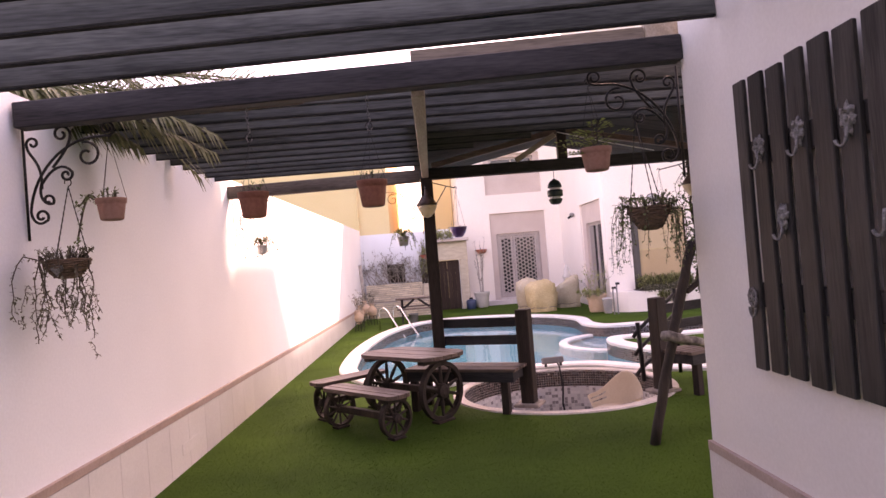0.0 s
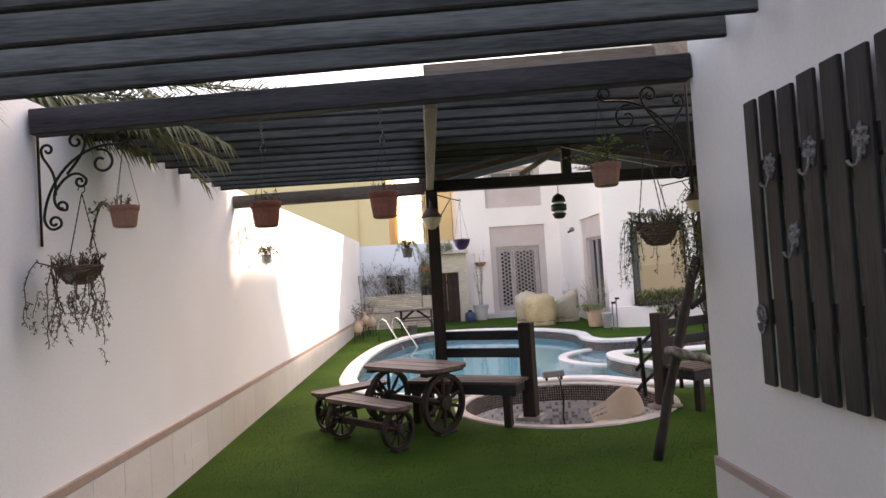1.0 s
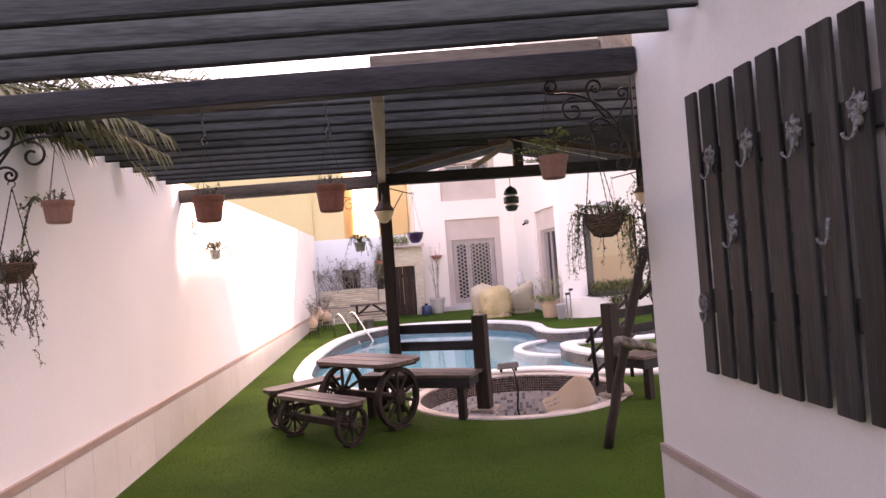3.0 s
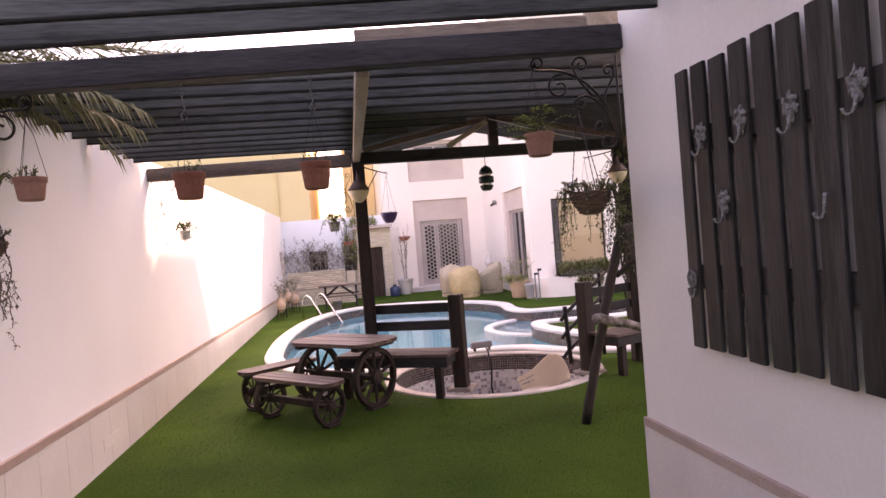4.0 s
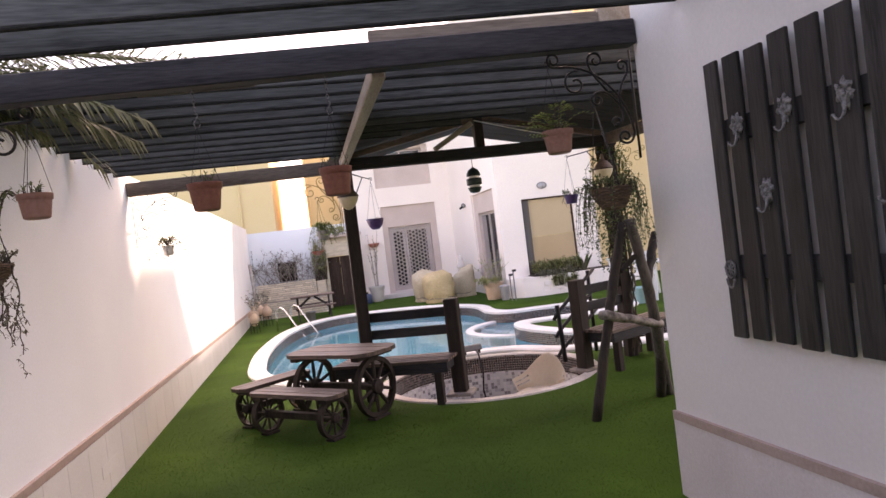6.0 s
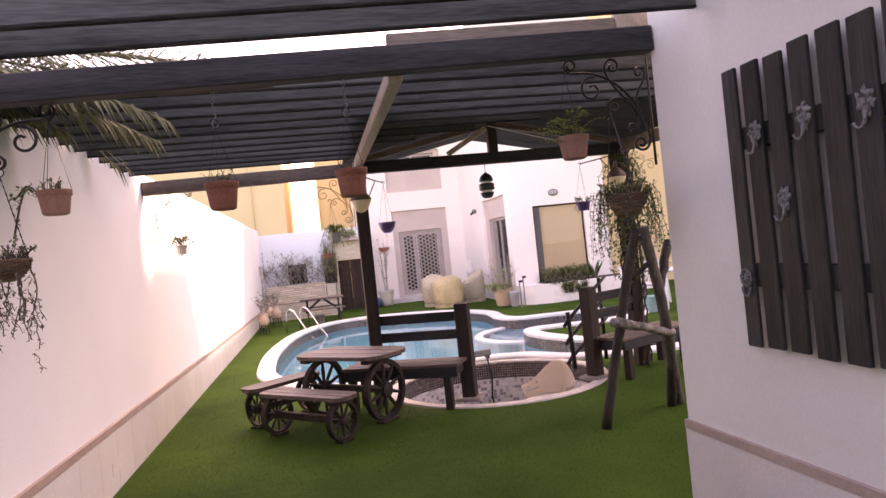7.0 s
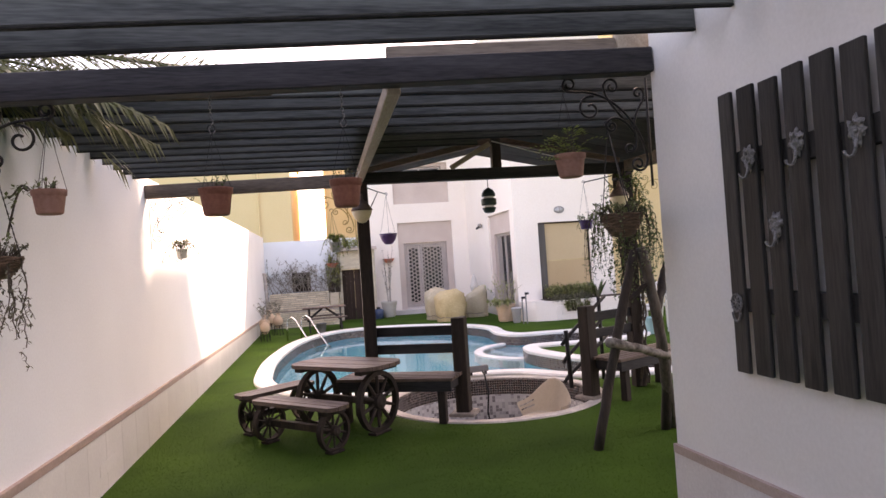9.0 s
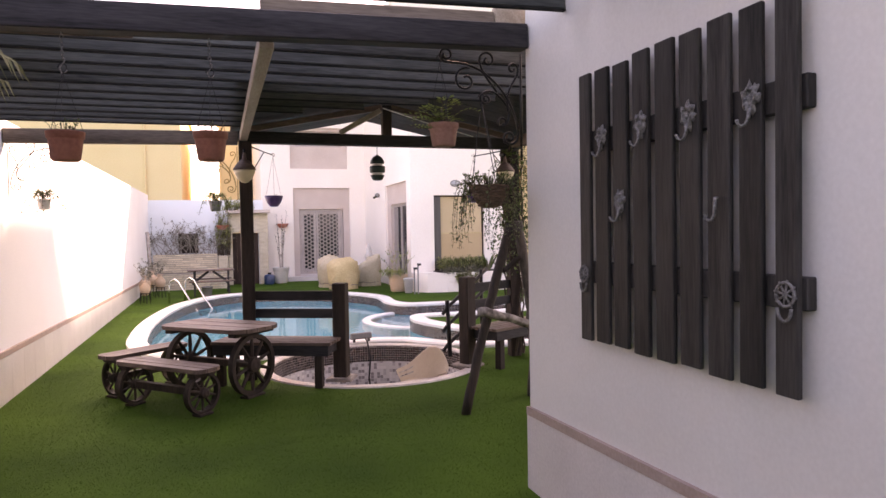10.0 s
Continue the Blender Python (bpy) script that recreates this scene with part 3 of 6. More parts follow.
# ---------------------------------------------------------------- benches by the pit
def bench(at, flip):
    """Slatted bench with a tall end post; local x runs along the back, -y is the front."""
    ob = thing("garden_bench", "dark-stained slatted wooden bench beside the sunken pit", "bench", group="benches by the pit")
    s = -1 if flip else 1
    part("post", plank(bmesh.new(), (0, 0, 0), (0, 0, 0.97), 0.135, 0.135, 0.008, up=(0, 1, 0)), M_WOODY, ob)
    bm = bmesh.new()
    box(bm, (-0.13, -0.13, 0.0), (0.13, 0.13, 0.035), bevel=0.01)
    part("foot", bm, M_FOOT, ob, "worn stone foot block")
    for z in (0.665, 0.845):
        part("back_rail", plank(bmesh.new(), (0.07 * s, 0.01, z), (0.93 * s, 0.01, z), 0.035, 0.095), M_WOOD, ob)
    for i in range(5):
        y = -0.05 - 0.085 * i
        part("seat_slat", plank(bmesh.new(), (-0.02 * s, y, 0.425), (1.18 * s, y, 0.425), 0.064, 0.03), M_TABLE, ob)
    part("apron", plank(bmesh.new(), (0.0, -0.40, 0.36), (1.16 * s, -0.40, 0.36), 0.03, 0.10), M_WOOD, ob)
    part("apron", plank(bmesh.new(), (0.04 * s, -0.05, 0.36), (0.04 * s, -0.385, 0.36), 0.03, 0.10), M_WOOD, ob)
    for x in (0.11, 1.10):
        part("leg", plank(bmesh.new(), (x * s, -0.36, 0.0), (x * s, -0.36, 0.41), 0.075, 0.075, 0.005, up=(0, 1, 0)), M_WOODY, ob)
    part("leg", plank(bmesh.new(), (1.10 * s, -0.06, 0.0), (1.10 * s, -0.06, 0.41), 0.075, 0.075, 0.005, up=(0, 1, 0)), M_WOODY, ob)
    ob.matrix_basis = at
    return ob


bench(pose(1.25, 6.77, 0, 0, 0, -26.5), True)
bench(pose(2.645, 6.89, 0, 0, 0, 27.0), False)


# ---------------------------------------------------------------- wagon-wheel table and stools
def wheel_bm(r, width, spokes=10):
    """A spoked cart wheel in the y-z plane: felloe, hub, spokes."""
    rim, hub, sp = bmesh.new(), bmesh.new(), []
    n = 32
    prof = [(r, -width / 2), (r, width / 2), (r * 0.855, width / 2), (r * 0.855, -width / 2)]
    rings = [[rim.verts.new((x, q * math.cos(k * math.tau / n), q * math.sin(k * math.tau / n))) for q, x in prof] for k in range(n)]
    for k in range(n):
        a, b = rings[k], rings[(k + 1) % n]
        for j in range(4):
            rim.faces.new((a[j], a[(j + 1) % 4], b[(j + 1) % 4], b[j]))
    lathe(hub, [(r * 0.15, -width), (r * 0.24, -width * 0.8), (r * 0.27, 0), (r * 0.24, width * 0.8), (r * 0.12, width * 1.05)], 16)
    bmesh.ops.rotate(hub, cent=(0, 0, 0), matrix=Matrix.Rotation(radians(90), 3, "Y"), verts=hub.verts)
    for k in range(spokes):
        a = (k + 0.5) * math.tau / spokes
        b = bmesh.new()
        d = Vector((0, math.cos(a), math.sin(a)))
        tube(b, [d * r * 0.2, d * r * 0.5, d * r * 0.87], [r * 0.05, r * 0.066, r * 0.045], 6)
        sp.append(b)
    return rim, hub, sp


def add_wheel(ob, at, r, width):
    rim, hub, sp = wheel_bm(r, width)
    w = part("wheel", rim, M_WOODY, ob, "dark spoked cart wheel")
    w.location = at
    part("hub", hub, M_WOODY, w)
    for b in sp:
        part("spoke", b, M_WOODY, w)
    bm = bmesh.new()
    box(bm, (-0.05, -r * 0.42, 0), (0.05, r * 0.42, 0.022), bevel=0.006)
    f = part("foot", bm, M_WOODY, ob)
    f.location = (at[0], at[1], 0)


def round_plank(y0, y1, length, width, z0, z1):
    """One board of a table top whose ends are rounded off towards the corners."""
    def end(y):
        f = min(1.0, abs(y) / (width / 2))
        return length / 2 - 0.36 * width * (1 - math.sqrt(max(0.0, 1 - f ** 3.2)))
    ys = [y0 + (y1 - y0) * i / 5 for i in range(6)]
    rim = [(end(y), y) for y in ys] + [(-end(y), y) for y in reversed(ys)]
    bm = bmesh.new()
    rows = [[bm.verts.new((x * s, y, z)) for x, y in rim] for z, s in ((z0, 0.998), (z1 - 0.004, 1.0), (z1, 0.996))]
    n = len(rim)
    for a, b in zip(rows, rows[1:]):
        for i in range(n):
            bm.faces.new((a[i], a[(i + 1) % n], b[(i + 1) % n], b[i]))
    bm.faces.new(rows[-1])
    bm.faces.new(rows[0][::-1])
    return bm


def wagon_piece(name, label, category, length, width, top, r, wheel_x, planks, at):
    ob = thing(name, label, category)
    for i in range(planks):
        w = width / planks
        y = -width / 2 + w * (i + 0.5)
        part("plank", round_plank(y - w / 2 + 0.0045, y + w / 2 - 0.0045, length, width, top - 0.036, top + RNG.uniform(-0.002, 0.001)), M_TABLE, ob)
    for x in (-wheel_x, wheel_x):
        part("cleat", plank(bmesh.new(), (x, -width * 0.42, top - 0.058), (x, width * 0.42, top - 0.058), 0.09, 0.038, 0.005), M_WOODY, ob)
        add_wheel(ob, (x, 0, r + 0.012), r, 0.055)
    part("stretcher", plank(bmesh.new(), (-wheel_x, 0, r + 0.012), (wheel_x, 0, r + 0.012), 0.06, 0.06, 0.005), M_WOODY, ob)
    ob.matrix_basis = at
    return ob


wagon_piece("wagon_table", "brown plank garden table standing on two cart wheels", "table", 1.08, 0.60, 0.645, 0.28, 0.38, 6, pose(0.10, 6.66, 0, 0, 0, -44))
wagon_piece("wagon_stool", "low brown plank bench standing on two small cart wheels", "bench", 1.06, 0.27, 0.40, 0.172, 0.41, 3, pose(-0.33, 6.20, 0, 0, 0, -46))
wagon_piece("wagon_stool", "low brown plank bench on cart wheels at the table's end", "bench", 0.86, 0.27, 0.40, 0.17, 0.31, 3, pose(-0.585, 7.06, 0, 0, 0, 41))

# ---------------------------------------------------------------- rustic log chair
logs = thing("log_swing_frame", "rustic frame of dark rough logs standing on the lawn", "log frame")


def log(pts, r, material=M_LOG, name="log", label=""):
    q = []
    for i in range(len(pts) - 1):
        a, b = Vector(pts[i]), Vector(pts[i + 1])
        for k in range(5):
            p = a.lerp(b, k / 5)
            q.append(p + Vector((RNG.uniform(-1, 1), RNG.uniform(-1, 1), RNG.uniform(-1, 1))) * 0.006)
    q.append(Vector(pts[-1]))
    rr = [r * RNG.uniform(0.9, 1.1) for _ in q]
    return part(name, tube(bmesh.new(), q, rr, 10), material, logs, label, True)


log([(1.965, 5.12, 0.0), (2.155, 5.12, 0.76), (2.24, 5.13, 1.06), (2.385, 5.13, 1.52)], 0.037)
log([(2.80, 5.50, 0.0), (2.61, 5.22, 0.72), (2.53, 5.14, 1.08), (2.43, 5.10, 1.54)], 0.046, M_GREYLOG, "log", "weathered grey brown log")
log([(2.72, 5.46, 0.0), (2.66, 5.28, 0.64)], 0.042)
log([(2.07, 5.03, 0.835), (2.34, 5.12, 0.755), (2.66, 5.23, 0.655)], 0.037, M_PALELOG, "log_arm", "peeling pale horizontal log")
log([(2.75, 5.32, 1.40), (2.66, 5.25, 1.22), (2.56, 5.17, 1.04)], 0.036)
log([(2.31, 5.13, 1.14), (2.40, 5.14, 1.20), (2.49, 5.12, 1.27)], 0.022, M_LOG, "twig_stub")
log([(2.68, 5.34, 0.40), (2.83, 5.58, 0.42)], 0.036)

# ---------------------------------------------------------------- handrail by the pit
rail = thing("handrail", "black tubular handrail on the edge of the sunken pit", "handrail")
part("upright", tube(bmesh.new(), [(2.58, 7.30, 0.04), (2.555, 7.30, 0.68)], 0.026, 10), M_IRON, rail, smooth=True)
part("upright", tube(bmesh.new(), [(3.10, 7.62, 0.04), (3.10, 7.62, 1.0)], 0.022, 10), M_IRON, rail, smooth=True)
for z0, z1 in ((0.60, 0.94), (0.40, 0.72), (0.18, 0.48)):
    part("bar", tube(bmesh.new(), [(2.49, 7.27, z0 - 0.07), (2.55, 7.30, z0 - 0.01), (3.10, 7.62, z1), (3.2, 7.68, z1 + 0.06)], 0.021, 10), M_IRON, rail, smooth=True)

# ---------------------------------------------------------------- plastic chair in the pit
chair = thing("plastic_chair", "cream plastic armchair standing in the empty pit", "chair", (2.24, 7.28, -0.62), -46)
chair.scale = (0.97, 0.97, 0.97)
bm = bmesh.new()
n = 18
vs = []
for iz in range(12):
    f = iz / 11
    ring = []
    for k in range(n + 1):
        a = radians(-25 + 230 * k / n)
        top = 0.55 + 0.235 * max(0.0, math.sin(a)) ** 3.0
        z = 0.40 + (top - 0.40) * f
        rr = 0.245 + 0.065 * f
        ring.append(bm.verts.new((rr * math.cos(a), rr * 0.95 * math.sin(a), z)))
    vs.append(ring)
for a, b in zip(vs, vs[1:]):
    for k in range(n):
        if not ((1 <= k <= 4 or 13 <= k <= 16) and a in (vs[4], vs[7])):
            bm.faces.new((a[k], a[k + 1], b[k + 1], b[k]))
bmesh.ops.solidify(bm, geom=bm.faces[:], thickness=0.014)
part("back_shell", bm, M_PLASTIC, chair, smooth=True)
bm = bmesh.new()
box(bm, (-0.24, -0.25, 0.385), (0.24, 0.2, 0.41), bevel=0.01)
part("seat", bm, M_PLASTIC, chair)
for x in (-0.2, 0.2):
    for y in (-0.21, 0.17):
        part("leg", plank(bmesh.new(), (x * 1.12, y * 1.12, 0), (x, y, 0.39), 0.045, 0.035, 0.006, up=(0, 1, 0)), M_PLASTIC, chair)

# ---------------------------------------------------------------- pool light on the coping
lamp = thing("pool_floodlight", "small grey box floodlight on the pool coping with a cable", "floodlight", (1.83, 8.66, 0.05), 8)
bm = bmesh.new()
box(bm, (-0.14, -0.045, 0.035), (0.14, 0.045, 0.115), pose(0, 0, 0, -14), 0.012)
part("housing", bm, M_GREYPLASTIC, lamp)
for x in (-0.1, 0.1):
    bm = bmesh.new()
    box(bm, (x - 0.012, -0.02, 0), (x + 0.012, 0.02, 0.045))
    part("bracket", bm, M_IRON, lamp)
part("cable", tube(bmesh.new(), [(0.04, -0.04, 0.05), (0.04, -0.12, 0.012), (0.03, -0.165, -0.03), (0.05, -0.19, -0.2), (0.03, -0.18, -0.45), (0.06, -0.20, -0.66)], 0.012, 6),
     M_IRON, lamp, "black cable", True)


# ---------------------------------------------------------------- slatted hook rack on the house wall
def cast_hook(y, z, seed):
    """Cast coat hook: a lumpy flower of overlapping petals above a beaded stem, and a small upturned hook."""
    g = random.Random(100 + seed)
    ros = bmesh.new()
    bmesh.ops.create_icosphere(ros, subdivisions=4, radius=1.0)
    for v in ros.verts:
        q = v.co.copy()
        a = math.atan2(q.z, q.y)
        rim = math.hypot(q.y, q.z)
        petal = 1 + rim * (0.20 * math.cos(7 * a + seed) + 0.10 * math.cos(13 * a + 2 * seed)) + 0.34 * noise.noise(q * 4.5 + Vector((seed * 3.1, 0, 0)))
        ridge = 1 + 0.7 * math.cos(9 * rim) + 0.9 * noise.noise(q * 6.0 + Vector((0, seed * 2.3, 0)))
        width = 0.036 if q.z > 0 else 0.036 - 0.016 * min(1.0, -q.z * 1.3)
        v.co = Vector((1.726 + q.x * 0.010 * ridge, y + q.y * width * petal, z + 0.012 + q.z * (0.044 if q.z > 0 else 0.056) * petal))
    part("rosette", ros, M_PALEIRON, rack, "pale cast iron rosette", True)
    bm = bmesh.new()
    tube(bm, [(1.718, y - 0.004, z - 0.02), (1.710, y - 0.006, z - 0.052), (1.706, y + 0.002, z - 0.070), (1.701, y + 0.014, z - 0.074), (1.696, y + 0.024, z - 0.064), (1.695, y + 0.027, z - 0.052)],
         [0.006, 0.006, 0.0055, 0.005, 0.005, 0.0065], 8)
    part("hook", bm, M_PALEIRON, rack, "pale cast iron coat hook", True)


def wheel_ring(y, z):
    """Small cast ship's wheel over a hanging loop."""
    c = z + 0.015
    part("ring", tube(bmesh.new(), [(1.716, y + 0.034 * math.cos(a * math.tau / 20), c + 0.036 * math.sin(a * math.tau / 20)) for a in range(21)], 0.0052, 7), M_PALEIRON, rack, "pale cast iron wheel", True)
    bm = bmesh.new()
    for k in range(4):
        a = k * math.pi / 4 + 0.2
        d = Vector((0, math.cos(a) * 0.042, math.sin(a) * 0.044))
        tube(bm, [Vector((1.716, y, c)) - d, Vector((1.716, y, c)) + d], 0.0036, 6)
    part("spoke", bm, M_PALEIRON, rack, smooth=True)
    part("loop", tube(bmesh.new(), [(1.712, y + 0.026 * math.cos(math.pi + a * math.pi / 12), c - 0.040 + 0.040 * math.sin(math.pi + a * math.pi / 12)) for a in range(13)], 0.0055, 7), M_PALEIRON, rack, smooth=True)


rack = thing("hook_rack", "dark-stained slatted wooden rack with pale hooks on the wall", "wall rack")
edges = [(2.90, 2.795), (2.765, 2.645), (2.62, 2.50), (2.475, 2.355), (2.325, 2.20), (2.18, 2.055), (2.03, 1.905), (1.88, 1.765), (1.73, 1.625)]
for i, (y1, y0) in enumerate(edges):
    bm = bmesh.new()
    top = 2.175 + RNG.uniform(-0.006, 0.012)
    y0, y1 = y0 * 0.992 + 0.013, y1 * 0.992
    box(bm, (1.730, y0 + 0.003, 0.967 + RNG.uniform(-0.006, 0.006)), (1.75, y1, top), bevel=0.004)
    part("slat", bm, M_RACK, rack)
for z in (1.873, 1.278):
    bm = bmesh.new()
    box(bm, (1.75, 1.612, z - 0.05), (XR - 0.001, 2.88, z + 0.05), bevel=0.004)
    part("rail", bm, M_RACK, rack)
for i, (y, z, kind) in enumerate([(2.70, 1.90, 0), (2.41, 1.91, 0), (2.12, 1.895, 0), (1.82, 1.90, 0), (2.56, 1.61, 0), (1.97, 1.56, 1), (2.845, 1.285, 2), (1.675, 1.29, 2)]):
    y *= 0.992
    z -= 0.03
    if kind == 0:
        cast_hook(y, z, i)
    elif kind == 1:
        bm = bmesh.new()
        tube(bm, [(1.722, y, z + 0.045), (1.712, y - 0.004, z + 0.046), (1.708, y - 0.006, z + 0.030), (1.707, y - 0.004, z - 0.010), (1.705, y + 0.006, z - 0.028), (1.702, y + 0.020, z - 0.030),
                  (1.698, y + 0.030, z - 0.018), (1.697, y + 0.032, z - 0.010)], 0.0065, 8)
        part("hook", bm, M_PALEIRON, rack, "plain pale iron hook", True)
    else:
        wheel_ring(y, z)


# ---------------------------------------------------------------- wrought iron brackets
def spiral(cx, cz, r, a0, turns, n=22, shrink=0.75):
    """Points of a scroll in the x-z plane, from its rim inwards."""
    out = []
    for i in range(n + 1):
        f = i / n
        a = a0 + turns * math.tau * f
        q = r * (1 - shrink * f)
        out.append((cx + q * math.cos(a), 0, cz + q * math.sin(a)))
    return out


def bez(p0, p1, p2, p3, n=14):
    out = []
    for i in range(n + 1):
        t = i / n
        out.append(tuple((1 - t) ** 3 * a + 3 * (1 - t) ** 2 * t * b + 3 * (1 - t) * t * t * c + t ** 3 * d for a, b, c, d in zip(p0, p1, p2, p3)))
    return out


def scroll_bracket(at, label, material=M_IRON, scale=1.0, thick=0.0074, mirror=False):
    """Wall bracket: a back bar, a swung arm and five scrolls; the arm reaches along +x (or -x), origin at the bar's top."""
    ob = thing("scroll_bracket", label, "bracket", group="scroll brackets")
    s = -1 if mirror else 1

    def go(name, pts):
        part(name, tube(bmesh.new(), [(s * x * scale, y * scale, z * scale) for x, y, z in pts], thick * scale, 7), material, ob, smooth=True)
    go("back_bar", [(0.012, 0, 0.0), (0.012, 0, -0.60)])
    go("arm", bez((0.03, 0, -0.45), (0.05, 0, -0.25), (0.22, 0, -0.055), (0.43, 0, -0.072)) + spiral(0.458, -0.030, 0.042, -1.9, 1.35, 22, 0.62))
    go("scroll", spiral(0.345, -0.165, 0.072, 1.9, -1.15))
    go("scroll", bez((0.16, 0, -0.22), (0.22, 0, -0.15), (0.27, 0, -0.09), (0.262, 0, -0.03), 8) + spiral(0.215, -0.045, 0.047, 0.1, 1.15))
    go("scroll", bez((0.10, 0, -0.30), (0.15, 0, -0.22), (0.22, 0, -0.19), (0.26, 0, -0.25), 8) + spiral(0.228, -0.262, 0.033, 0.2, -1.1))
    go("scroll", bez((0.095, 0, -0.33), (0.115, 0, -0.18), (0.03, 0, -0.15), (0.03, 0, -0.10), 8) + spiral(0.062, -0.085, 0.034, 3.3, -1.05))
    go("scroll", bez((0.095, 0, -0.30), (0.07, 0, -0.38), (0.11, 0, -0.42), (0.15, 0, -0.41), 8) + spiral(0.125, -0.39, 0.032, -0.8, 1.0))
    go("scroll", bez((0.03, 0, -0.44), (0.03, 0, -0.50), (0.07, 0, -0.53), (0.11, 0, -0.50), 8) + spiral(0.085, -0.475, 0.038, -0.7, 1.05))
    ob.matrix_basis = at
    return ob


scroll_bracket(pose(XL + 0.002, 3.60, 2.40), "black wrought iron scroll bracket on the boundary wall")
scroll_bracket(pose(XR - 0.002, 3.60, 2.475), "black wrought iron scroll bracket at the house corner", mirror=True)
scroll_bracket(pose(XL + 0.002, 7.33, 2.385, 0, 0, 0), "thin black scroll bracket on the sunlit wall", M_IRON, 0.9, 0.0055)
scroll_bracket(pose(3.42, 7.20, 2.36), "gilt wrought iron scroll bracket on the overgrown post", M_GOLD, 0.75, 0.0055)
scroll_bracket(pose(0.32, 7.22, 2.36), "gilt wrought iron scroll bracket on the post", M_GOLD, 0.9, 0.0055, True)
bm = bmesh.new()
tube(bm, [(0.45, 7.2, 2.36), (0.60, 7.7, 2.37), (0.725, 8.0, 2.37)], 0.007, 6)
tube(bm, [(0.45, 7.2, 2.10), (0.60, 7.7, 2.36)], 0.006, 6)
tagged(link_mesh("plant_hanger", bm, M_IRON, True), "thin black iron arm holding a hanging pot", "bracket")
bm = bmesh.new()
tube(bm, [(3.32, 7.3, 2.40), (3.25, 7.7, 2.40), (3.17, 8.0, 2.40)], 0.007, 6)
tube(bm, [(3.32, 7.3, 2.15), (3.27, 7.6, 2.39)], 0.006, 6)
tagged(link_mesh("plant_hanger", bm, M_IRON, True), "thin black iron arm holding a hanging pot", "bracket")


# ---------------------------------------------------------------- plants
M_GREYPOT = surface("grey_glazed_pot", (0.30, 0.30, 0.29), (0.42, 0.42, 0.40), 8, 0.5, bump=0.1, grain=50)
M_IVY = surface("ivy_leaf", (0.055, 0.085, 0.030), (0.17, 0.20, 0.085), 12, 0.5, bump=0.1, grain=60, thin=0.25)
M_FERN = surface("fresh_fern", (0.11, 0.18, 0.035), (0.28, 0.37, 0.10), 9, 0.5, bump=0.1, grain=60, thin=0.25)
def leaf(bm, at, way, up, length, width):
    """A small folded leaf of four triangles."""
    way = Vector(way).normalized()
    side = way.cross(Vector(up))
    side = side.normalized() if side.length > 1e-4 else way.orthogonal().normalized()
    nrm = side.cross(way)
    a = Vector(at)
    m = a + way * length * 0.5
    v = [bm.verts.new(p) for p in (a, m + side * width / 2 + nrm * width * 0.15, a + way * length, m - side * width / 2 + nrm * width * 0.15, m)]
    bm.faces.new((v[0], v[1], v[4]))
    bm.faces.new((v[1], v[2], v[4]))
    bm.faces.new((v[2], v[3], v[4]))
    bm.faces.new((v[3], v[0], v[4]))


def rand_dir(rng, lift=0.0):
    d = Vector((rng.gauss(0, 1), rng.gauss(0, 1), rng.gauss(0, 1) + lift))
    return d.normalized() if d.length > 1e-3 else Vector((0, 0, 1))


def trail(stems, leaves, start, out, drop, rng, size, step, r=0.003, wave=0.02):
    """A stem that arches over the rim and hangs down, with leaves on both sides."""
    p = Vector(start)
    o = Vector(out)
    pts = [p.copy()]
    n = max(5, int(drop / 0.04))
    for i in range(n):
        f = i / n
        p = p + o * (0.024 * (1 - f) ** 3) + Vector((rng.uniform(-wave, wave), rng.uniform(-wave, wave), 0.012 if f < 0.12 else -drop / n))
        pts.append(p.copy())
    tube(stems, pts, [r * (1 - 0.5 * i / len(pts)) for i in range(len(pts))], 4)
    for a, b in zip(pts, pts[1:]):
        k = max(1, int((b - a).length / step))
        for j in range(k):
            q = a.lerp(b, (j + rng.random()) / k)
            d = rand_dir(rng, -0.2)
            s = size * rng.uniform(0.6, 1.2)
            leaf(leaves, q, d, (0, 0, 1), s, s * 0.6)


def clump(stems, leaves, centre, radius, height, n, rng, size, lean=0.5, r=0.003, per=8):
    """Upright shoots with leaves along them."""
    c = Vector(centre)
    for i in range(n):
        a = rng.random() * math.tau
        q = radius * math.sqrt(rng.random())
        p0 = c + Vector((q * math.cos(a), q * math.sin(a), 0))
        tip = p0 + Vector((math.cos(a) * lean * rng.random() * height, math.sin(a) * lean * rng.random() * height, height * rng.uniform(0.5, 1.0)))
        mid = p0.lerp(tip, 0.5) + Vector((0, 0, height * 0.12))
        tube(stems, [p0, mid, tip], [r, r * 0.8, r * 0.4], 4)
        for j in range(per):
            f = rng.uniform(0.2, 1.0)
            q2 = p0.lerp(mid, f * 2) if f < 0.5 else mid.lerp(tip, f * 2 - 1)
            s = size * rng.uniform(0.6, 1.2)
            leaf(leaves, q2, rand_dir(rng, 0.3), (0, 0, 1), s, s * 0.55)


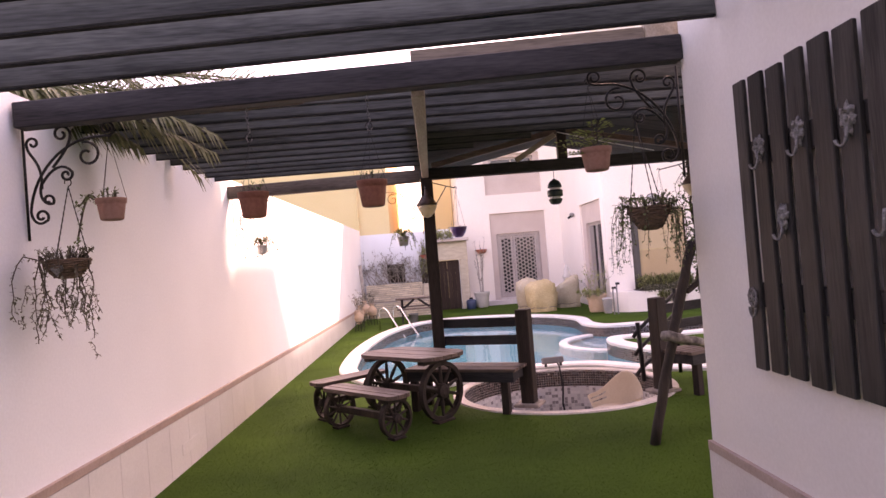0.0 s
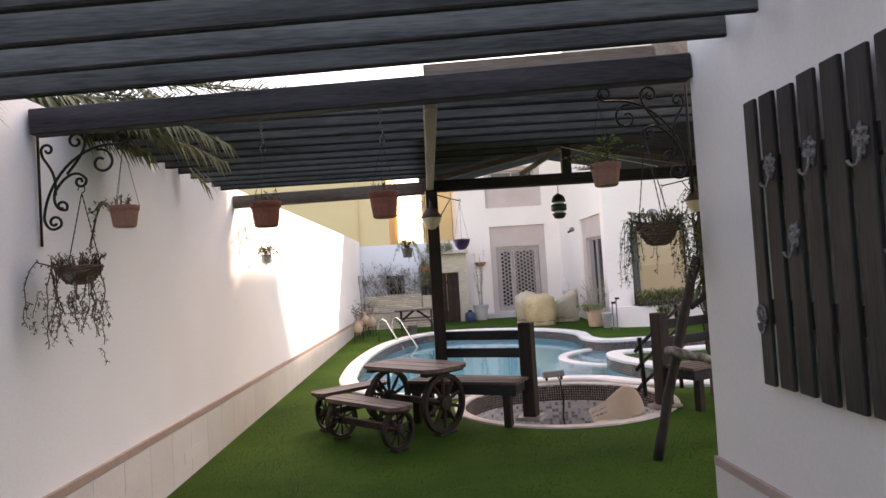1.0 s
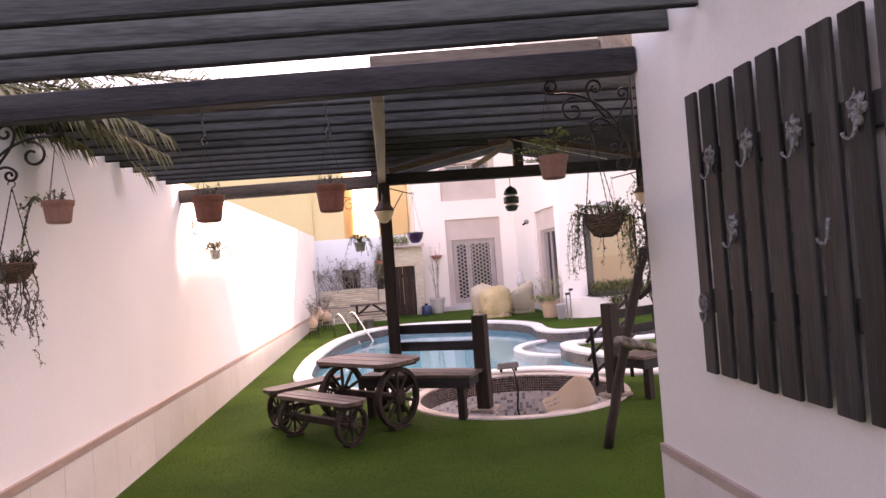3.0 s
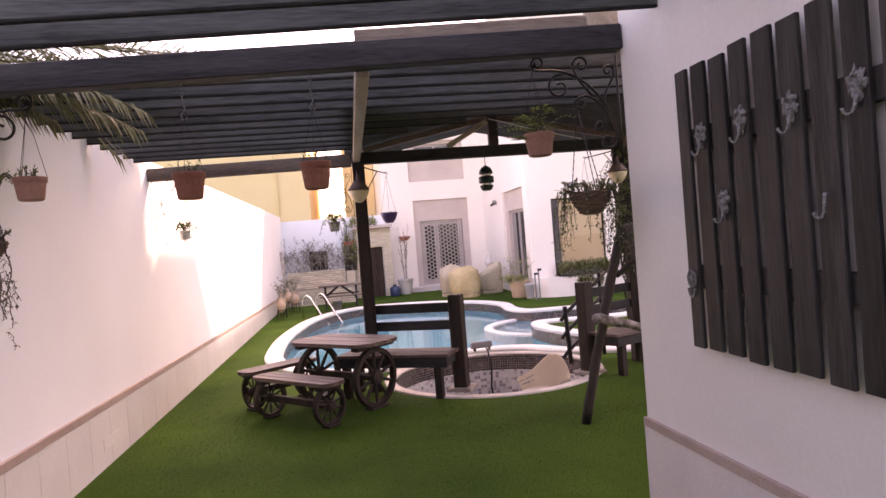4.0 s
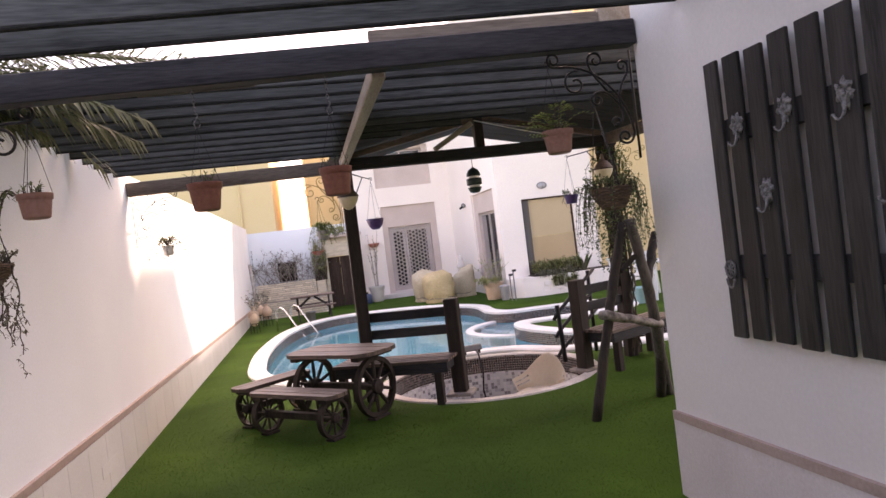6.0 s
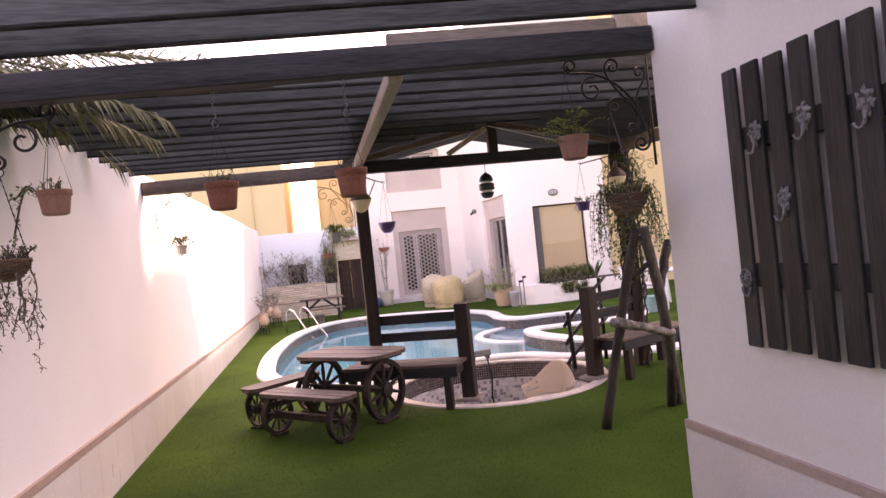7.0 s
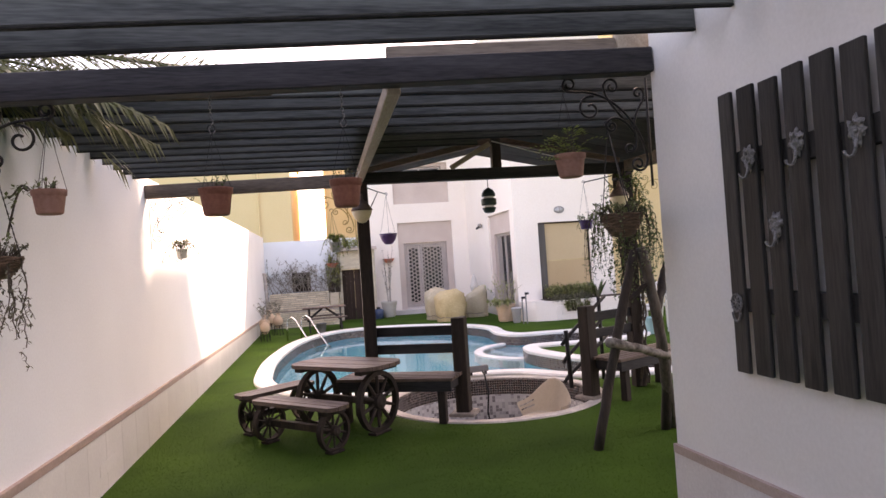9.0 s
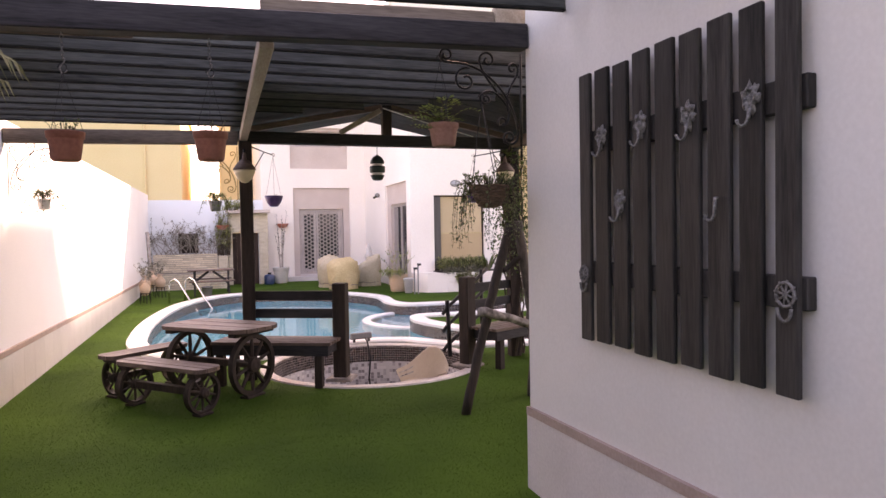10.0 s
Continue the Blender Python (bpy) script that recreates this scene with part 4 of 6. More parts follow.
def chains(ob, rim_r, rim_z, hook, n=3, link=True, material=M_IRON, r=0.0025):
    """Three fine chains from the rim to the hook, in the thing's own frame."""
    for k in range(n):
        a = k * math.tau / n + 0.5
        p = Vector((rim_r * math.cos(a), rim_r * math.sin(a), rim_z))
        h = Vector(hook)
        pts = [p.lerp(h, i / 24) for i in range(25)]
        rr = [r * (1.45 if link and i % 2 else 0.8) for i in range(25)]
        part("chain", tube(bmesh.new(), pts, rr, 5), material, ob)
    part("hook", tube(bmesh.new(), [Vector(hook) + Vector((0.018 * math.sin(t * 0.55), 0, 0.02 - 0.02 * math.cos(t * 0.55))) for t in range(10)], 0.003, 5), material, ob)


def pot_shell(r, h, material, ob, name="pot", label=""):
    bm = lathe(bmesh.new(), [(r * 0.60, 0), (r * 0.68, h * 0.02), (r * 0.74, h * 0.07), (r * 0.89, h * 0.74), (r * 0.90, h * 0.76), (r * 0.965, h * 0.78), (r * 0.985, h * 0.97), (r * 1.0, h),
                             (r * 0.93, h), (r * 0.90, h * 0.9), (r * 0.2, h * 0.88)], 28)
    part(name, bm, material, ob, label, True)
    bm = lathe(bmesh.new(), [(r * 0.9, h * 0.86), (r * 0.88, h * 0.90), (r * 0.4, h * 0.93), (0.0, h * 0.94)], 16)
    part("soil", bm, M_SOIL, ob)


def hanging_pot(at, r, h, hook, label, plant, material=M_TERRA, leafmat=M_LEAF, seed=1, bowl=False):
    rng = random.Random(seed)
    ob = thing("hanging_pot", label, "hanging pot", at, group="hanging pots")
    if bowl:
        part("bowl", lathe(bmesh.new(), [(r * 0.3, 0), (r * 0.45, h * 0.04), (r * 0.78, h * 0.35), (r * 0.97, h * 0.75), (r * 1.05, h), (r * 0.98, h), (r * 0.2, h * 0.7)], 24), material, ob, smooth=True)
    else:
        pot_shell(r, h, material, ob)
    chains(ob, r * 0.98, h * 0.97, Vector(hook) - Vector(at), link=False, r=0.0018)
    st, lv = bmesh.new(), bmesh.new()
    plant(st, lv, r, h, rng)
    part("stem_tangle", st, M_STEM, ob)
    part("foliage", lv, leafmat, ob)
    return ob


def succulent(st, lv, r, h, rng):
    clump(st, lv, (0, 0, h * 0.9), r * 0.7, 0.07, 10, rng, 0.022, 0.6, 0.003, 7)
    for k in range(2):
        a = 2.6 + 0.5 * k
        p = Vector((r * math.cos(a), r * math.sin(a) * 0.3, h))
        pts = [p + Vector((-0.012 - 0.02 * i, 0, 0.03 * math.sin(i * 0.9) - (0.0 if k == 0 else 0.012 * i * i * 0.6))) for i in range(6)]
        tube(st, pts, 0.005, 5)
        for q in pts:
            for j in range(5):
                leaf(lv, q + Vector((rng.uniform(-0.012, 0.012), rng.uniform(-0.01, 0.01), rng.uniform(-0.012, 0.012))), rand_dir(rng), (0, 0, 1), 0.028, 0.017)


def sparse(st, lv, r, h, rng):
    clump(st, lv, (0, 0, h * 0.9), r * 0.7, 0.085, 12, rng, 0.02, 0.5, 0.002, 3)


def fern(st, lv, r, h, rng):
    for k in range(26):
        a = rng.random() * math.tau
        L = rng.uniform(0.10, 0.21)
        d = Vector((math.cos(a), math.sin(a) * 0.7, 0))
        lift = rng.uniform(0.03, 0.13)
        if k < 7:
            d = Vector((-1, 0.1 * k - 0.3, 0)).normalized()
            L, lift = rng.uniform(0.15, 0.23), rng.uniform(-0.02, 0.07)
        elif k > 18:
            L, lift = rng.uniform(0.05, 0.10), rng.uniform(0.11, 0.17)
        pts = [Vector((0, 0, h * 0.9)) + d * (L * f) + Vector((0, 0, lift * math.sin(f * 2.2))) for f in (0, 0.25, 0.5, 0.75, 1.0)]
        tube(st, pts, 0.0018, 4)
        for i in range(14):
            f = 0.15 + 0.85 * i / 14
            j = min(3, int(f * 4))
            q = pts[j].lerp(pts[j + 1], f * 4 - j)
            sd = d.cross(Vector((0, 0, 1))) * (1 if i % 2 else -1)
            leaf(lv, q, sd + d * 0.5 + Vector((0, 0, 0.2)), (0, 0, 1), 0.034, 0.013)


def trailing(count, drop, size, step, spread=1.0):
    def plant(st, lv, r, h, rng):
        clump(st, lv, (0, 0, h * 0.9), r * 0.9, 0.09, 14 if count < 20 else 60, rng, size, 0.9, 0.0025, 9)
        for k in range(count):
            a = math.tau * (k + rng.random() * 0.7) / count
            o = Vector((math.cos(a), math.sin(a), 0))
            trail(st, lv, o * r * 0.9 + Vector((0, 0, h)), o * spread, drop * rng.uniform(0.45, 1.0), rng, size, step)
    return plant


def arching(st, lv, r, h, rng):
    for k in range(16):
        a = math.tau * k / 16 + rng.uniform(-0.2, 0.2)
        L = rng.uniform(0.08, 0.21)
        d = Vector((math.cos(a), math.sin(a) * 0.6, 0))
        pts = [Vector((0, 0, h * 0.9)) + d * (L * f) + Vector((0, 0, 0.13 * math.sin(f * 2.0) - 1.25 * L * f ** 2.4)) for f in (0, 0.2, 0.4, 0.6, 0.8, 1.0)]
        tube(st, pts, 0.002, 4)
        for q in [a.lerp(b, t) for a, b in zip(pts, pts[1:]) for t in (0.3, 0.8)]:
            for j in range(2):
                leaf(lv, q, rand_dir(rng, 0.1), (0, 0, 1), 0.035 * rng.uniform(0.6, 1.2), 0.016)


def stringy(st, lv, r, h, rng):
    clump(st, lv, (0, 0, h * 0.9), r * 0.9, 0.08, 40, rng, 0.02, 0.9, 0.0025, 8)
    for k in range(15):
        a = math.tau * (k + rng.random() * 0.7) / 15
        o = Vector((math.cos(a) - 0.35, math.sin(a), 0))
        p0, way, drop = o * r * 0.9 + Vector((0, 0, h)), o * rng.uniform(0.2, 1.3), rng.uniform(0.2, 0.54)
        trail(st, lv, p0, way, drop, rng, 0.025, 0.014, 0.0042, 0.017)
        for j in range(3):
            # side shoots fork off the hanging stem
            f = rng.uniform(0.25, 0.85)
            q = p0 + way * 0.06 + Vector((rng.uniform(-0.015, 0.015), 0, -drop * f))
            trail(st, lv, q, rand_dir(rng) * 0.9, rng.uniform(0.05, 0.13), rng, 0.024, 0.014, 0.0022, 0.014)


def ivy(st, lv, r, h, rng):
    """A loose crown on the rim and long strings of small leaves that leave the bowl's front open."""
    clump(st, lv, (0, 0, h * 0.9), r * 0.95, 0.085, 60, rng, 0.022, 1.1, 0.002, 8)
    for k in range(42):
        a = math.tau * rng.random()
        if -2.3 < a - math.tau < -0.85 and rng.random() < 0.8:
            a += math.pi * 0.5
        o = Vector((math.cos(a), math.sin(a), 0))
        trail(st, lv, o * r * 0.98 + Vector((0, 0, h)), o * rng.uniform(0.5, 1.5), rng.uniform(0.16, 0.46), rng, 0.023, 0.014, 0.0018, 0.009)


def hanging_basket(at, r, h, hook, label, plant, leafmat, seed, heart=False):
    rng = random.Random(seed)
    ob = thing("hanging_basket", label, "hanging basket", at, group="hanging baskets")
    bm = lathe(bmesh.new(), [(r * 0.35, 0), (r * 0.62, h * 0.12), (r * 0.88, h * 0.5), (r * 0.98, h * 0.95), (r * 0.93, h), (r * 0.85, h * 0.9), (r * 0.1, h * 0.85)], 24)
    part("bowl", bm, M_WICKER, ob, smooth=True)
    for i in range(8):
        f = (i + 0.5) / 8
        rr = r * (0.50 + 0.52 * math.sin(f * math.pi / 2)) + 0.004
        pts = []
        for k in range(37):
            a = k * math.tau / 36
            pts.append((rr * math.cos(a) + 0.003 * math.sin(9 * a + i * 3.1), rr * math.sin(a), h * (0.08 + 0.92 * f) + 0.004 * math.sin(7 * a + i)))
        part("withe", tube(bmesh.new(), pts, 0.0055, 5), M_WICKER, ob)
    if heart:
        bm = bmesh.new()
        vs = []
        for k in range(24):
            t = k * math.tau / 24
            vs.append((0.0026 * 16 * math.sin(t) ** 3 * 0.75, -r * 0.97, h * 0.5 + 0.0024 * (13 * math.cos(t) - 5 * math.cos(2 * t) - 2 * math.cos(3 * t) - math.cos(4 * t))))
        f = bm.faces.new([bm.verts.new(v) for v in vs])
        ex = bmesh.ops.extrude_face_region(bm, geom=[f])
        bmesh.ops.translate(bm, vec=(0, 0.012, 0), verts=[v for v in ex["geom"] if isinstance(v, bmesh.types.BMVert)])
        part("heart", bm, M_PALEIRON, ob, "small pale heart plaque")
    chains(ob, r * 0.97, h * 0.95, Vector(hook) - Vector(at))
    st, lv = bmesh.new(), bmesh.new()
    plant(st, lv, r, h, rng)
    part("stem_tangle", st, M_STEM, ob)
    part("foliage", lv, leafmat, ob)
    return ob


hanging_pot((-1.285, 3.58, 1.875), 0.078, 0.115, (-1.285, 3.60, 2.32), "dusty pink terracotta pot with a trailing succulent on the scroll bracket", succulent, M_DUSTPOT, M_IVY, 3)
hanging_basket((-1.505, 3.52, 1.585), 0.105, 0.10, (-1.515, 3.60, 2.075), "wicker basket with a heart and sparse trailing stems", stringy,
               M_DRYLEAF, 5, True)
hanging_pot((-0.532, 3.56, 1.828), 0.083, 0.134, (-0.538, 3.575, 2.237), "reddish terracotta pot hanging from a chain on the beam", sparse, seed=8)
hanging_pot((0.096, 3.56, 1.838), 0.083, 0.140, (0.101, 3.575, 2.251), "reddish terracotta pot hanging from a chain on the beam", sparse, seed=9)
hanging_pot((1.305, 3.60, 1.94), 0.086, 0.125, (1.29, 3.60, 2.40), "dusty pink terracotta pot with a green fern on the scroll bracket", fern, M_DUSTPOT, M_FERN, 12)
hanging_basket((1.54, 3.52, 1.60), 0.102, 0.125, (1.53, 3.60, 2.20), "brown wicker basket overflowing with trailing green ivy", ivy,
               M_IVY, 21)
hanging_pot((0.72, 8.0, 1.78), 0.10, 0.125, (0.72, 8.0, 2.35), "purple glazed bowl hanging from an iron arm", lambda st, lv, r, h, g: clump(st, lv, (0, 0, h * 0.7), r * 0.5, 0.05, 6, g, 0.02, 0.5), M_PURPLE, seed=4, bowl=True)
hanging_pot((3.17, 8.0, 1.82), 0.09, 0.11, (3.17, 8.0, 2.38), "small dark pot with trailing leaves on an iron arm", trailing(6, 0.3, 0.03, 0.03), M_PURPLE, seed=14)
hanging_pot((-1.45, 7.33, 1.74), 0.06, 0.10, (-1.43, 7.33, 2.29), "small white pot hanging before the sunlit wall", arching, M_COPE, M_IVY, 15)
hanging_pot((0.09, 7.22, 1.71), 0.065, 0.10, (0.07, 7.22, 2.12), "grey pot with long arching shoots on the gilt bracket", arching, M_GREYPOT, M_FERN, seed=16)


# a chain and hook on the front beam carry each of two pots
def beam_hook(x, y, z0, z1):
    ob = thing("chain_hook", "short pale chain with a metal hook on the front beam", "hook", (x, y, 0), group="chain hooks")
    n = 7
    for k in range(n):
        c = z0 + (z1 - z0) * 0.66 * (k + 0.5) / n
        h = abs(z1 - z0) * 0.66 / n * 0.62
        w = 0.007
        pts = [(w * math.cos(a * math.tau / 12) * (k % 2), w * math.cos(a * math.tau / 12) * (1 - k % 2), c + h * math.sin(a * math.tau / 12)) for a in range(13)]
        part("link", tube(bmesh.new(), pts, 0.0022, 5), M_PALEIRON, ob)
    m = z0 + (z1 - z0) * 0.66
    part("hook", tube(bmesh.new(), [(0, 0, m + 0.006), (0.010, 0, m), (0.008, 0, m - 0.014), (-0.004, 0, m - 0.030), (-0.012, 0, m - 0.042), (-0.004, 0, z1), (0.012, 0, z1 + 0.004), (0.018, 0, z1 + 0.016)], 0.0035, 7), M_PALEIRON, ob, "bent steel hook", True)


beam_hook(-0.538, 3.575, 2.425, 2.232)
beam_hook(0.101, 3.575, 2.435, 2.246)


# globe lamps on the posts
def globe_lamp(at, label):
    ob = thing("globe_lamp", label, "lamp", at, group="globe lamps")
    ob.scale = (1.14, 1.14, 1.08)
    part("bowl", lathe(bmesh.new(), [(0.005, -0.115), (0.03, -0.108), (0.062, -0.075), (0.088, -0.02), (0.09, 0.0), (0.02, 0.002)], 24), M_CREAM, ob, "cream glass bowl", True)
    part("cap", lathe(bmesh.new(), [(0.094, 0.001), (0.096, 0.012), (0.07, 0.05), (0.045, 0.085), (0.02, 0.10), (0.012, 0.16)], 24), M_TABLE, ob, "brown cap", True)
    bm = bmesh.new()
    tube(bm, [(0, 0, 0.15), (0, 0.02, 0.19), (0.0, 0.125, 0.19)], 0.01, 8)
    part("arm", bm, M_IRON, ob)


globe_lamp((0.37, 6.96, 2.10), "cream glass globe lamp with brown cap on the post")
globe_lamp((3.19, 7.06, 2.12), "cream glass globe lamp with brown cap by the vine")

# lantern of stacked dark rings
LS = 0.94
lan = thing("hanging_lantern", "dark green metal lantern hanging under the tie beam", "lantern", (1.765, 7.25, 2.03))
for prof in ([(0.035, 0), (0.058, 0.010), (0.078, 0.048), (0.080, 0.060), (0.02, 0.062)], [(0.078, 0.086), (0.088, 0.092), (0.089, 0.152), (0.080, 0.160), (0.02, 0.162)],
             [(0.079, 0.186), (0.081, 0.196), (0.076, 0.222), (0.055, 0.255), (0.022, 0.275), (0.008, 0.285)]):
    part("drum", lathe(bmesh.new(), prof, 24), M_LANTERN, lan, smooth=True)
for z in (0.074, 0.174):
    part("band", lathe(bmesh.new(), [(0.056, z - 0.012), (0.060, z - 0.010), (0.060, z + 0.010), (0.056, z + 0.012)], 24), M_COPE, lan, "white band", True)
part("wire", tube(bmesh.new(), [(0, 0, 0.28), (0, 0, 0.38)], 0.004, 5), M_IRON, lan)
lan.scale = (LS, LS, 0.98)


# ---------------------------------------------------------------- palm behind the boundary wall
palm = thing("palm_tree", "date palm behind the wall with drooping dusty fronds", "palm tree", (-3.3, 4.6, 0))
bm = bmesh.new()
tube(bm, [(0.02 * math.sin(i * 1.3), 0.02 * math.cos(i * 1.7), 0.12 * i) for i in range(24)], [0.24 + 0.03 * (i % 2) - 0.002 * i for i in range(24)], 14)
part("trunk", bm, M_LOG, palm)


def frond(base, way, length, rise, droop, leaflet, rng, down=0.55, dense=1.0, broad=0.008):
    bm = bmesh.new()
    w = Vector(way).normalized()
    n = 30
    pts = []
    for i in range(n + 1):
        f = i / n
        pts.append(Vector(base) + w * (length * f) + Vector((0, 0, rise * math.sin(min(f * 1.6, 1.0) * math.pi / 2) - droop * f ** 2.2)))
    tube(bm, pts, [0.018 * (1 - 0.8 * i / n) for i in range(n + 1)], 6)
    side = w.cross(Vector((0, 0, 1)))
    count = int(n * 3 * dense)
    for i in range(5, count):
        f = i / count
        k = min(n - 1, int(f * n))
        q = pts[k].lerp(pts[k + 1], f * n - k)
        L = leaflet * (0.55 + 0.6 * math.sin(f * math.pi)) * rng.uniform(0.8, 1.1)
        for s in (-1, 1):
            d = (side * s * 0.55 + w * 0.55 + Vector((0, 0, -down + rng.uniform(-0.25, 0.25)))).normalized()
            a, b = q, q + d * L
            wd = d.cross(Vector((0, 0, 1)))
            wd = (wd.normalized() if wd.length > 1e-3 else side) * broad
            m = a.lerp(b, 0.5) + Vector((0, 0, 0.02))
            v = [bm.verts.new(p) for p in (a - wd * 0.5, a + wd * 0.5, m + wd, b + Vector((0, 0, -0.03)), m - wd)]
            bm.faces.new((v[0], v[1], v[2], v[4]))
            bm.faces.new((v[4], v[2], v[3]))
    return bm


prng = random.Random(11)
base = (0, 0, 2.72)
for k in range(11):
    a = math.tau * k / 11 + prng.uniform(-0.2, 0.2)
    part("frond", frond(base, (math.cos(a), math.sin(a), 0), prng.uniform(1.7, 2.3), prng.uniform(0.45, 0.8), prng.uniform(0.6, 1.1), 0.34, prng), M_PALM, palm)
# fronds that come in under the front slats, and those that lie over the wall top
for y, dy, L, dr, dn in ((-0.72, 0.04, 1.85, 0.44, 0.62), (-0.62, 0.20, 1.75, 0.48, 0.75), (-0.70, 0.10, 1.45, 0.36, 0.30), (-0.66, 0.30, 1.30, 0.40, 0.85)):
    part("frond", frond((0.62, y, 2.79), (1.0, dy, 0), L, 0.02, dr, 0.27, prng, dn, 0.85, 0.010), M_PALM, palm, "drooping dusty frond under the beam")
for y, dy, L, rise, dr in ((-0.2, -0.1, 2.5, 0.34, 0.26), (0.1, 0.0, 2.3, 0.36, 0.30), (0.5, -0.08, 2.4, 0.40, 0.22), (-0.45, -0.02, 2.0, 0.30, 0.30), (0.9, -0.15, 2.3, 0.46, 0.26), (-0.4, 0.12, 2.7, 0.36, 0.20)):
    part("frond", frond((0.2, y, 2.62), (1.0, dy, 0), L, rise, dr, 0.30, prng, 0.12), M_PALM, palm)


# ---------------------------------------------------------------- vine on the far post
vine = thing("climbing_vine", "leafy green vine climbing the dark post", "vine", (3.36, 7.25, 0))
st, lv = bmesh.new(), bmesh.new()
vr = random.Random(31)
for k in range(9):
    a0 = vr.random() * math.tau
    pts = []
    for i in range(26):
        z = 0.02 + 2.42 * i / 25
        a = a0 + z * vr.uniform(0.8, 1.3)
        rr = 0.085 + 0.05 * vr.random()
        pts.append((rr * math.cos(a), rr * math.sin(a), z))
    tube(st, pts, 0.011, 5)
for i in range(1500):
    z = 0.95 + 1.45 * vr.random() ** 0.9
    a = vr.random() * math.tau
    rr = 0.09 + (0.16 if 0.7 < z < 2.2 else 0.07) * vr.random()
    leaf(lv, (rr * math.cos(a) + 0.03, rr * math.sin(a), z), rand_dir(vr, -0.3), (0, 0, 1), vr.uniform(0.03, 0.065), vr.uniform(0.02, 0.04))
for k in range(16):
    a = vr.random() * math.tau
    o = Vector((math.cos(a), math.sin(a), 0))
    trail(st, lv, o * 0.12 + Vector((0.05, 0, vr.uniform(1.6, 2.3))), o * 1.5, vr.uniform(0.4, 1.0), vr, 0.045, 0.02)
part("stem_tangle", st, M_STEM, vine)
part("foliage", lv, M_LEAF, vine)

# ---------------------------------------------------------------- materials of the far garden
M_LATTICE = surface("pinkish_grey_metal", (0.38, 0.32, 0.295), (0.48, 0.41, 0.38), 4, 0.5, bump=0.05, grain=60)
M_GATE = surface("brown_gate_wood", (0.03, 0.018, 0.014), (0.07, 0.045, 0.036), 3, 0.6, bump=0.3, grain=30, stretch=(4, 4, 0.4), per_object=0.2, spec=0.12)
M_STONE = surface("beige_split_stone", (0.54, 0.45, 0.33), (0.74, 0.65, 0.51), 5, 0.85, bump=0.6, grain=40, stretch=(1, 1, 3), per_object=0.2)
M_COVER = surface("beige_canvas_cover", (0.45, 0.33, 0.165), (0.60, 0.465, 0.26), 3, 0.85, bump=0.3, grain=30, depth=0.02)
M_COVER2 = surface("faded_canvas_cover", (0.45, 0.365, 0.245), (0.56, 0.475, 0.34), 3, 0.85, bump=0.3, grain=30, depth=0.02)
M_BLIND = surface("beige_roller_blind", (0.50, 0.37, 0.22), (0.56, 0.42, 0.26), 1.2, 0.8, bump=0.05, grain=90)
M_BLINDLOW = surface("beige_blind_doubled", (0.45, 0.315, 0.175), (0.51, 0.365, 0.215), 1.2, 0.8, bump=0.05, grain=90)
M_PANEL = surface("dark_grey_panel", (0.060, 0.052, 0.048), (0.10, 0.088, 0.080), 3, 0.6, bump=0.1, grain=60, stretch=(6, 6, 0.3))
M_WHITEPL = surface("white_plastic", (0.72, 0.71, 0.69), (0.80, 0.79, 0.77), 2, 0.4, bump=0.03, grain=40)
M_BLUE = surface("dark_blue_plastic", (0.02, 0.04, 0.09), (0.04, 0.07, 0.14), 3, 0.4, bump=0.03, grain=40)
M_TWIG = surface("bare_grey_twig", (0.27, 0.23, 0.20), (0.46, 0.41, 0.37), 9, 0.8, bump=0.3, grain=60)
M_REDPOT = surface("red_clay_bowl", (0.40, 0.10, 0.06), (0.52, 0.16, 0.10), 5, 0.6, bump=0.1, grain=60)
M_PALEPOT = surface("pale_ceramic", (0.52, 0.49, 0.45), (0.66, 0.63, 0.58), 4, 0.6, bump=0.1, grain=60)
M_AMPH = surface("pale_terracotta", (0.50, 0.33, 0.22), (0.66, 0.48, 0.35), 4, 0.7, bump=0.15, grain=60, per_object=0.2)
M_BLADE = surface("turf_blade", (0.026, 0.062, 0.008), (0.074, 0.142, 0.019), 1.6, 0.8, bump=0, grain=140, spec=0.06)
M_VINE = surface("yellow_green_leaf", (0.16, 0.19, 0.05), (0.40, 0.40, 0.17), 9, 0.6, bump=0.1, grain=60)
M_CURTAIN = surface("grey_curtain", (0.20, 0.17, 0.16), (0.34, 0.30, 0.28), 9, 0.8, bump=0.2, grain=60, stretch=(6, 6, 0.3))


def glass_material():
    m, nt, p = nodes_of("dark_window_glass")
    p.inputs["Base Color"].default_value = (0.02, 0.022, 0.025, 1)
    p.inputs["Roughness"].default_value = 0.06
    p.inputs["Specular IOR Level"].default_value = 0.6
    return m


M_GLASS = glass_material()


def bar_frame(ob, x0, x1, z0, z1, y, w, d, material, name="frame"):
    """Four bars round an opening in the x-z plane."""
    for a, b in (((x0, z0), (x0 + w, z1)), ((x1 - w, z0), (x1, z1)), ((x0 + w, z0), (x1 - w, z0 + w)), ((x0 + w, z1 - w), (x1 - w, z1))):
        bm = bmesh.new()
        box(bm, (a[0], y, a[1]), (b[0], y + d, b[1]), bevel=0.004)
        part(name, bm, material, ob)


